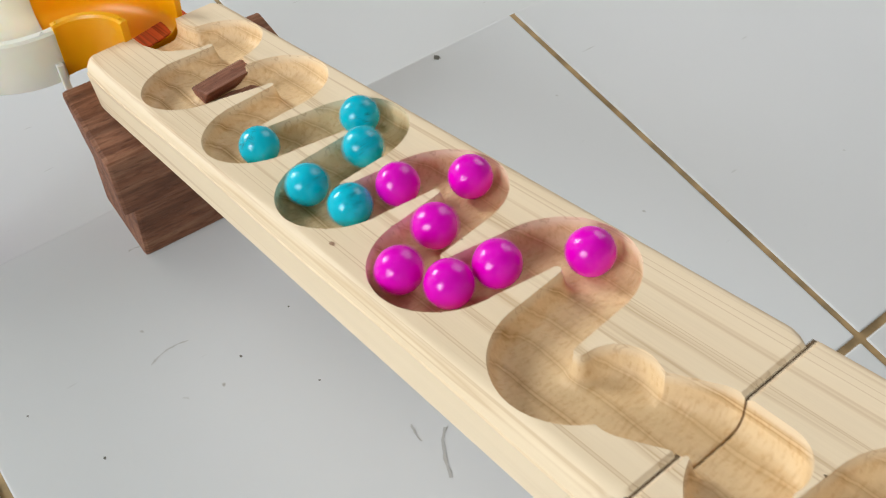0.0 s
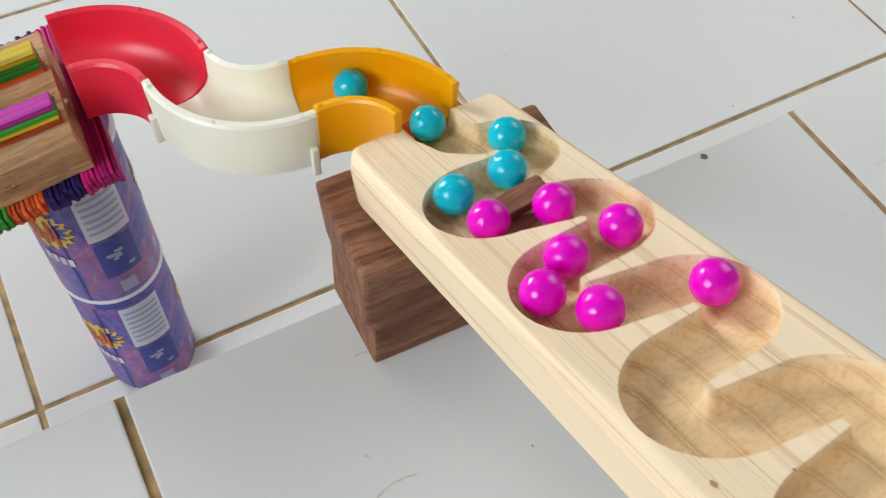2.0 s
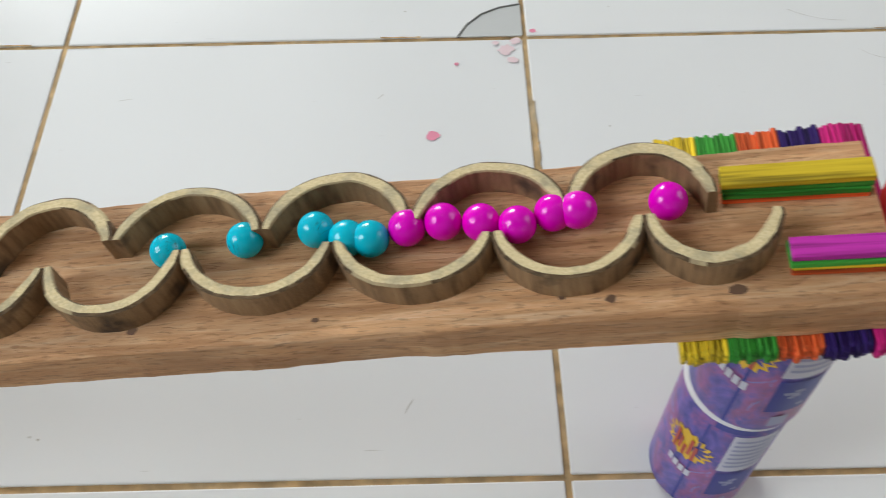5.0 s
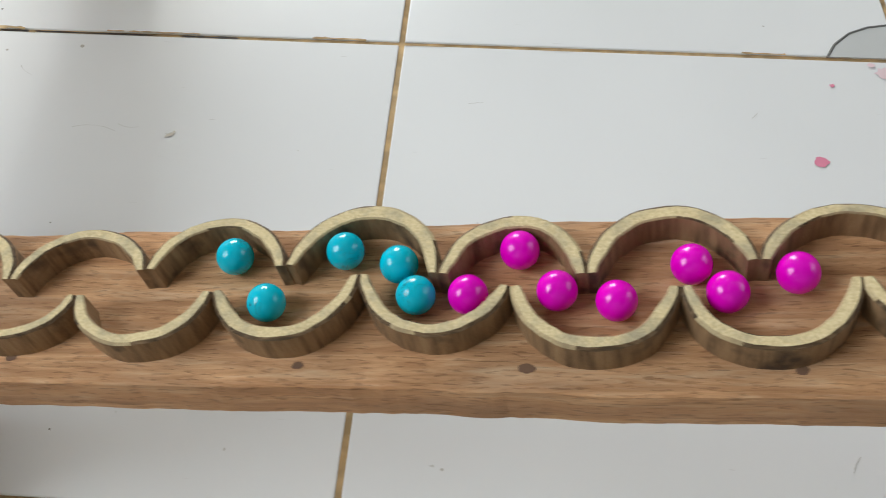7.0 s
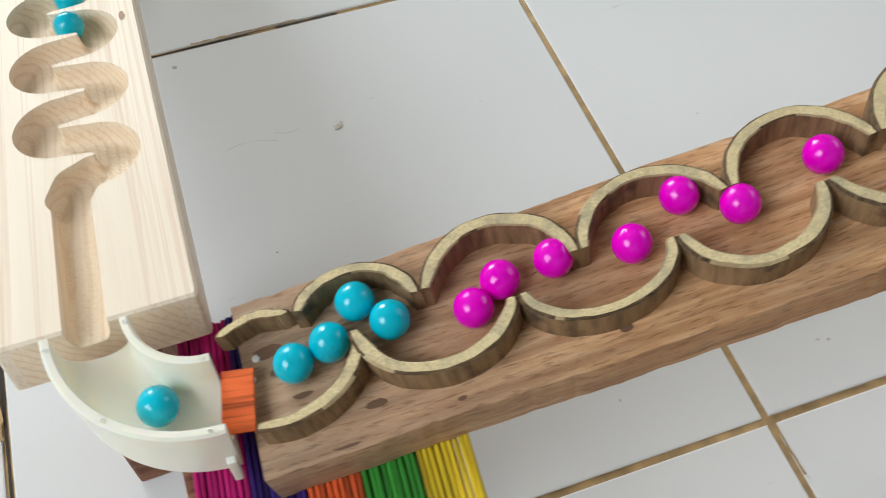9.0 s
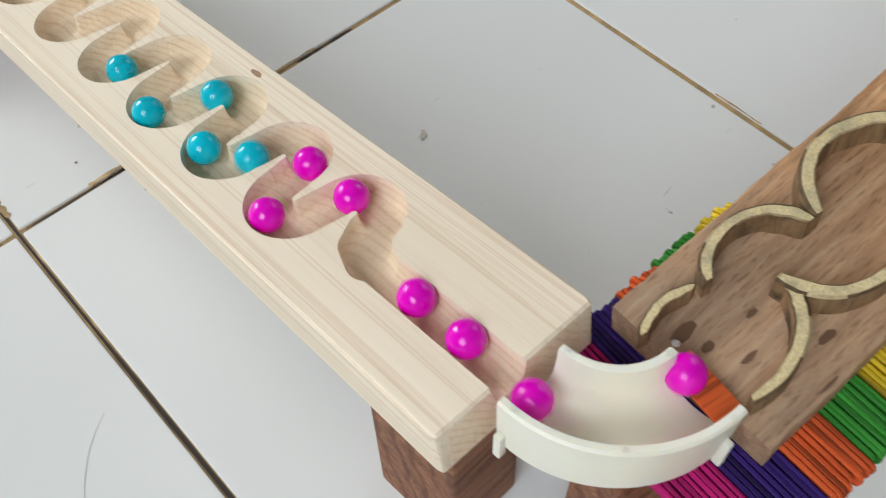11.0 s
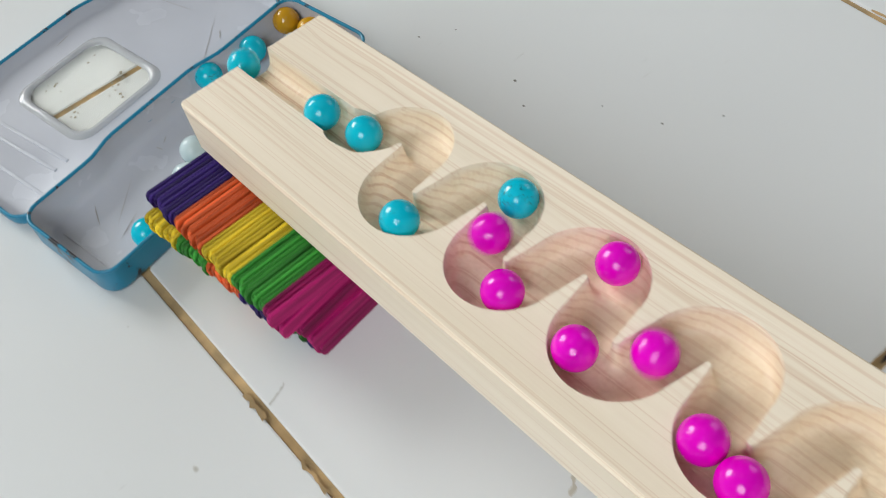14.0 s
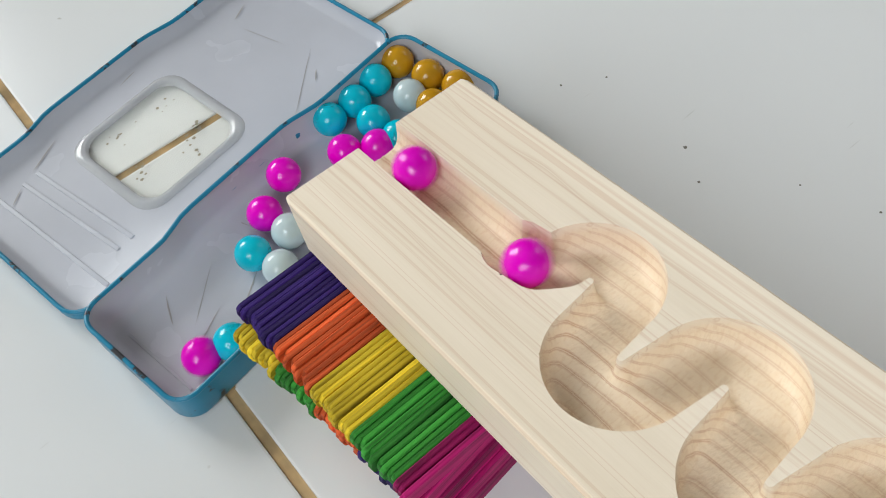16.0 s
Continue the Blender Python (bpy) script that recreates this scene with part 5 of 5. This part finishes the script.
# seconds, way along the track and lean to its side, in decimetres
RUNS = [
    [(0, 5.89, -0.02), (0.5, 6.61, -0.02), (1, 7.26, 0.02), (1.5, 7.97, -0.02), (2, 8.75, -0.06), (2.5, 9.77, -0), (3, 11.12, -0.05), (3.5, 11.65, 0.05), (4, 12.23, 0.02), (4.5, 12.86, -0.06), (4.7, 13.15, 0.05), (7, 16.11, -0.07), (7.5, 16.78, -0.02), (8, 17.48, -0.02), (8.5, 18.03, -0.04), (8.7, 18.36, -0.02), (10.8, 23.52, -0), (11, 23.95, -0.01), (11.5, 24.79, -0.02), (12, 25.6, -0.01), (12.5, 26.6, -0.01), (13, 27.61, -0.01), (13.5, 28.66, -0.02)],
    [(0, 5.48, -0.02), (0.5, 6.1, 0.02), (1, 6.79, -0.02), (1.5, 7.5, 0.02), (2, 8.34, -0), (2.5, 9.1, -0.04), (3, 10.11, 0.02), (3.5, 11.27, -0.1), (4, 11.82, 0.01), (4.5, 12.54, -0.01), (4.7, 12.8, -0.09), (7, 15.86, 0.06), (7.5, 16.5, 0.1), (8, 17.23, 0.1), (8.5, 17.93, 0.1), (8.7, 18.05, -0), (10.8, 22.68, 0.02), (11, 23.1, 0.02), (11.5, 24.11, 0.02), (12, 25.01, 0.02), (12.5, 25.9, 0.02), (13, 26.91, 0.01), (13.5, 27.98, 0.02), (14, 29.02, 0.01)],
    [(0, 5.2, 0.02), (0.5, 5.97, -0.01), (1, 6.57, -0.02), (1.5, 7.22, -0), (2, 7.91, -0.02), (2.5, 8.71, -0.06), (3, 9.62, 0.05), (3.5, 10.88, -0.07), (4, 11.67, 0.05), (4.5, 12.35, 0.04), (4.7, 12.5, 0.01), (7, 15.53, -0.1), (7.5, 16.21, -0.09), (8, 16.95, -0.02), (8.5, 17.66, 0.01), (8.7, 17.91, 0.05), (10.8, 22.34, -0.02), (11, 22.74, -0), (11.5, 23.81, -0.02), (12, 24.75, -0.02), (12.5, 25.68, -0.02), (13, 26.7, -0.02), (13.5, 27.78, -0.02), (14, 28.76, -0.01)],
    [(0, 4.93, 0.02), (0.5, 5.59, -0.02), (1, 6.22, 0.02), (1.5, 6.91, -0.02), (2, 7.58, 0.02), (2.5, 8.32, -0), (3, 9.14, -0.03), (3.5, 10.15, 0.02), (4, 11.39, -0.1), (4.5, 12.17, -0.02), (4.7, 12.41, 0.09), (7, 15.37, -0.06), (7.5, 16.02, 0.01), (8, 16.6, 0.04), (8.5, 17.28, 0.05), (8.7, 17.58, -0.07), (10.8, 21.85, -0), (11, 22.2, 0.01), (11.5, 23.2, 0.02), (12, 24.17, 0.02), (12.5, 24.99, 0.01), (13, 25.86, 0.01), (13.5, 26.88, 0.01), (14, 27.96, 0.02), (14.5, 28.96, -0)],
    [(0, 4.65, -0.02), (0.5, 5.36, -0), (1, 6.03, 0.01), (1.5, 6.69, -0.02), (2, 7.34, 0.02), (2.5, 8.09, -0.02), (3, 8.83, -0.06), (3.5, 9.81, -0), (4, 11.22, -0.08), (4.5, 11.96, -0.07), (4.7, 12.27, 0.03), (7, 15.24, 0.03), (7.5, 15.86, 0.06), (8, 16.48, 0.1), (8.5, 17.15, 0.1), (8.7, 17.46, 0.03), (10.8, 21.49, -0.02), (11, 21.89, 0.01), (11.5, 22.86, -0.01), (12, 23.89, -0.01), (12.5, 24.63, -0.02), (13, 25.48, -0.02), (13.5, 26.48, -0.02), (14, 27.46, -0.02), (14.5, 28.49, -0.02)],
    [(0, 4.46, -0.02), (0.5, 4.98, 0.02), (1, 5.71, -0.02), (1.5, 6.34, 0.02), (2, 7.08, -0.01), (2.5, 7.79, -0.02), (3, 8.51, -0.06), (3.5, 9.39, 0.01), (4, 10.79, -0.05), (4.5, 11.76, 0.03), (4.7, 12.04, -0.1), (7, 15.06, 0.05), (7.5, 15.7, -0), (8, 16.33, -0.01), (8.5, 17.03, 0.02), (8.7, 17.25, 0.08), (10.8, 21.11, 0.02), (11, 21.49, -0.01), (11.5, 22.46, -0), (12, 23.5, -0), (12.5, 24.47, -0), (13, 25.32, -0.01), (13.5, 26.26, 0.01), (14, 27.26, 0.02), (14.5, 28.33, -0.01), (15, 29.56, -0)],
    [(0, 4.2, -0.02), (0.5, 4.81, -0.01), (1, 5.4, -0.02), (1.5, 6.14, 0.02), (2, 6.83, -0.02), (2.5, 7.54, 0.01), (3, 8.26, -0.01), (3.5, 9.08, -0.06), (4, 10.32, 0.03), (4.5, 11.61, 0.04), (4.7, 11.9, -0.04), (7, 14.79, -0.08), (7.5, 15.47, -0.1), (8, 16.19, -0.1), (8.5, 16.78, 0.01), (8.7, 17.09, 0.07), (10.8, 20.85, -0), (11, 21.15, 0.02), (11.5, 22.12, 0.02), (12, 23.1, 0.02), (12.5, 24.17, 0.02), (13, 25.01, -0), (13.5, 25.88, 0.01), (14, 26.94, 0.01), (14.5, 27.97, 0.02), (15, 29, 0.01)],
    [(0, 3.89, 0.02), (0.5, 4.57, -0.02), (1, 5.18, 0.02), (1.5, 5.79, -0.02), (2, 6.5, -0), (2.5, 7.12, 0.02), (3, 7.85, -0.02), (3.5, 8.55, -0.06), (4, 9.72, -0), (4.5, 11.39, -0.1), (4.7, 11.7, 0.04), (7, 14.59, 0.04), (7.5, 15.27, 0.02), (8, 15.92, 0.06), (8.5, 16.56, 0.07), (8.7, 16.86, -0.04), (10.8, 20.04, -0.01), (11, 20.75, -0), (11.5, 21.69, -0.02), (12, 22.68, -0.01), (12.5, 23.71, -0.02), (13, 24.65, -0.02), (13.5, 25.52, -0.02), (14, 26.5, -0.02), (14.5, 27.51, -0.02), (15, 28.56, -0.02)],
    [(0, 3.67, 0.02), (0.5, 4.42, -0.02), (1, 4.95, 0.02), (1.5, 5.65, -0.02), (2, 6.24, 0.02), (2.5, 6.89, -0), (3, 7.63, -0), (3.5, 8.38, -0.03), (4, 9.41, -0), (4.5, 11.24, -0.1), (4.7, 11.57, 0.03), (7, 14.4, 0.06), (7.5, 15.04, 0.01), (8, 15.7, -0.02), (8.5, 16.37, 0.03), (8.7, 16.6, 0.06), (10.8, 19.5, -0.01), (11, 20, -0.01), (11.5, 21.27, 0.01), (12, 22.28, 0.01), (12.5, 23.3, 0.02), (13, 24.35, 0.01), (13.5, 25.22, 0.02), (14, 26.12, 0.02), (14.5, 27.13, 0.02), (15, 28.25, 0.01), (15.5, 29.48, -0)],
    [(0, 3.47, -0.02), (0.5, 4.16, 0.02), (1, 4.73, -0.02), (1.5, 5.38, -0.02), (2, 6.05, 0.01), (2.5, 6.73, -0.01), (3, 7.4, -0), (3.5, 8.16, -0.01), (4, 9.12, -0), (4.5, 10.9, -0.07), (4.7, 11.43, -0.1), (7, 14.08, -0.01), (7.5, 14.63, -0.01), (8, 15.33, -0.04), (8.5, 16, -0.02), (8.7, 16.29, -0.08), (10.8, 19.27, 0.01), (11, 19.72, -0.01), (11.5, 21.13, 0.02), (12, 22.08, 0.02), (12.5, 23.08, 0.02), (13, 24.13, 0.02), (13.5, 24.96, -0), (14, 25.8, -0.02), (14.5, 26.78, -0.02), (15, 27.77, -0.02), (15.5, 28.8, 0.02)],
    [(0, 3.3, -0.02), (0.5, 3.83, 0.02), (1, 4.51, -0.02), (1.5, 5.16, 0.02), (2, 5.83, -0), (2.5, 6.5, -0.01), (3, 7.1, 0.01), (3.5, 7.87, -0.01), (4, 8.77, -0.06), (4.5, 10.63, -0.03), (4.7, 11.27, -0.1), (7, 13.91, 0.04), (7.5, 14.51, 0.07), (8, 15.16, 0.03), (8.5, 15.8, 0.06), (8.7, 16.07, -0.03), (10.8, 18.88, -0), (11, 19.37, 0.02), (11.5, 20.95, -0.01), (12, 21.81, -0.02), (12.5, 22.74, -0.02), (13, 23.77, -0.02), (13.5, 24.5, -0.01), (14, 25.16, 0.02), (14.5, 26.14, 0.01), (15, 27.13, 0.02), (15.5, 28.19, 0.01), (16, 29.36, -0)],
    [(0, 3, -0.01), (0.5, 3.63, -0.01), (1, 4.34, -0.02), (1.5, 4.85, 0.01), (2, 5.46, -0.02), (2.5, 6.05, 0.01), (3, 6.73, -0.02), (3.5, 7.48, -0.01), (4, 8.32, -0), (4.5, 9.87, 0.01), (4.7, 10.71, -0.03), (7, 13.64, -0.04), (7.5, 14.24, -0.08), (8, 14.75, -0.03), (8.5, 15.45, -0.1), (8.7, 15.68, -0.03), (10.8, 18.4, 0.07), (11, 18.67, -0.07), (11.5, 19.72, -0.01), (12, 21.13, 0.02), (12.5, 22.12, 0.02), (13, 23.12, 0.02), (13.5, 24.14, 0.02), (14, 25, 0.01), (14.5, 25.72, -0.02), (15, 26.72, -0.02), (15.5, 27.71, -0.02), (16, 28.78, 0.02)],
]
# where each bead goes in the tin: seconds, x, y in decimetres
ENDS = [
    [(14.45, -3.25, 3.46), (15.0, -3.48, 3.16), (15.5, -3.59, 3.15)],
    [(14.6, -2.83, 3.41), (15.2, -2.80, 3.39), (15.6, -2.78, 3.38)],
    [(14.75, -2.93, 3.36), (15.1, -2.96, 3.44), (15.6, -2.92, 3.53)],
    [(15.1, -2.80, 3.20), (15.5, -2.75, 3.23)],
    [(15.15, -2.66, 3.12), (15.5, -2.64, 3.11)],
    [(15.25, -3.12, 3.42), (15.5, -3.39, 3.40), (15.75, -3.75, 3.12), (16.0, -4.01, 2.88)],
    [(15.5, -3.15, 3.36), (16.0, -3.44, 3.29)],
    [(15.5, -2.99, 3.39), (16.0, -3.26, 3.41)],
    [(15.8, -2.94, 3.36), (16.0, -2.98, 3.33)],
    [(15.8, -2.92, 3.16), (16.0, -2.85, 3.25)],
    [],
    [],
]
LEADERS = [(4.99, 11.7, [(12.1, -3.5, 3.1), (12.6, -3.88, 2.85)]), (4.57, 12.0, [(12.4, -2.9, 3.4), (12.9, -2.77, 3.53), (14.5, -2.74, 3.55), (15.5, -2.62, 3.58)]), (4.01, 12.35, [(12.8, -3.06, 3.58), (14.0, -3.05, 3.55), (15.0, -2.84, 3.55), (15.6, -2.77, 3.54)])]


def monotone(x, y, at):
    """Monotone cubic through the points, so that beads never roll back."""
    x, y = np.array(x, float), np.array(y, float)
    h, d = np.diff(x), np.diff(y) / np.diff(x)
    m = np.r_[d[0], [0 if a * b <= 0 else 2 * a * b / (a + b) for a, b in zip(d, d[1:])], d[-1]]
    k = np.clip(np.searchsorted(x, at) - 1, 0, len(h) - 1)
    t = (at - x[k]) / h[k]
    return y[k] * (1 + 2 * t) * (1 - t) ** 2 + m[k] * h[k] * t * (1 - t) ** 2 + y[k + 1] * t * t * (3 - 2 * t) + m[k + 1] * h[k] * t * t * (t - 1)


def motions():
    line = track()
    way = np.r_[0, np.cumsum(np.linalg.norm(np.diff(line, axis=0), axis=1))]
    last = way[-1]
    ticks = np.round(np.arange(0, 16.05, 0.1), 2)

    def place(s, lean):
        p = np.array([np.interp(s, way, line[:, k]) for k in range(3)])
        q = np.array([np.interp(s + 0.03, way, line[:, k]) - np.interp(s - 0.03, way, line[:, k]) for k in range(3)])
        side = np.cross([0, 0, 1.0], q)
        if p[1] > -2.8 or (p[0] > 5.5 and p[1] < -5.3):
            lean = max(-0.018, min(0.018, lean))
        return p + lean * side / max(np.linalg.norm(side), 1e-6)

    trail = []

    def run(kind, rows, end):
        t, s, lean = (np.array(c) for c in zip(*rows))
        out, spin = [], Euler((random.uniform(0, 6), random.uniform(0, 6), 0)).to_quaternion()
        gone = t[-1] if s[-1] >= last - 0.03 else 99
        ahead = trail[-1] if trail else None
        mine, back = [], 0.0
        before = None
        for now in ticks:
            if now <= gone:
                way_now, side_now = min(float(monotone(t, s, np.array(min(now, t[-1])))), last), float(np.interp(now, t, lean))
                p = place(way_now, side_now)
                if ahead is not None:
                    slip = 0.0
                    while slip < 0.14 and np.linalg.norm(p - ahead[len(mine)]) < 0.152:
                        slip += 0.01
                        p = place(way_now - slip, side_now)
                    back = max(slip, back - 0.03)
                    p = place(max(way_now - back, 0.0), side_now)
            else:
                ts = [gone] + [e[0] for e in end]
                start = place(last, 0)
                xs, ys = [start[0]] + [e[1] for e in end], [start[1]] + [e[2] for e in end]
                fall = min(1.0, (now - gone) / min(0.2, max(0.1, ts[1] - gone)))
                p = np.array([np.interp(now, ts, xs), np.interp(now, ts, ys), start[2] + (FLOOR_TIN / DM - start[2]) * fall * fall])
            if before is not None:
                d = Vector(p - before)
                flat = Vector((d.x, d.y, 0))
                if flat.length > 1e-4:
                    turn = min(1.2, flat.length * DM / BEAD_R)
                    spin = Matrix.Rotation(turn, 3, Vector((0, 0, 1)).cross(flat).normalized()).to_quaternion() @ spin
            before = p
            mine.append(p)
            out.append((float(now), Matrix.Translation([c * DM for c in p]) @ spin.to_matrix().to_4x4()))
        trail.append(mine)
        walk(bead(kind), out)

    for k, (rows, end) in enumerate(zip(RUNS, ENDS)):
        if end:
            t1, s1, t0, s0 = rows[-1][0], rows[-1][1], rows[-2][0], rows[-2][1]
            if s1 < last - 0.03:
                leave = min(max(t1 + (last - s1) / max((s1 - s0) / (t1 - t0), 1.2), t1 + 0.1), end[0][0] - 0.15)
                rows = [r for r in rows if r[0] < leave - 0.04] + [(leave, last, 0.0)]
        elif rows[-1][0] < 16:
            rows = rows + [(16.0, rows[-1][1] + 0.5, 0.0)]
        run("cyan" if k < 5 else "pink", rows, end)
    first = RUNS[0]
    trail.clear()
    for ahead, leave, end in LEADERS:
        rows = [(t, s + ahead, 0.0) for t, s, _ in first if t <= 8.5]
        run("cyan", rows + [(leave, last, 0.0)], end)


motions()
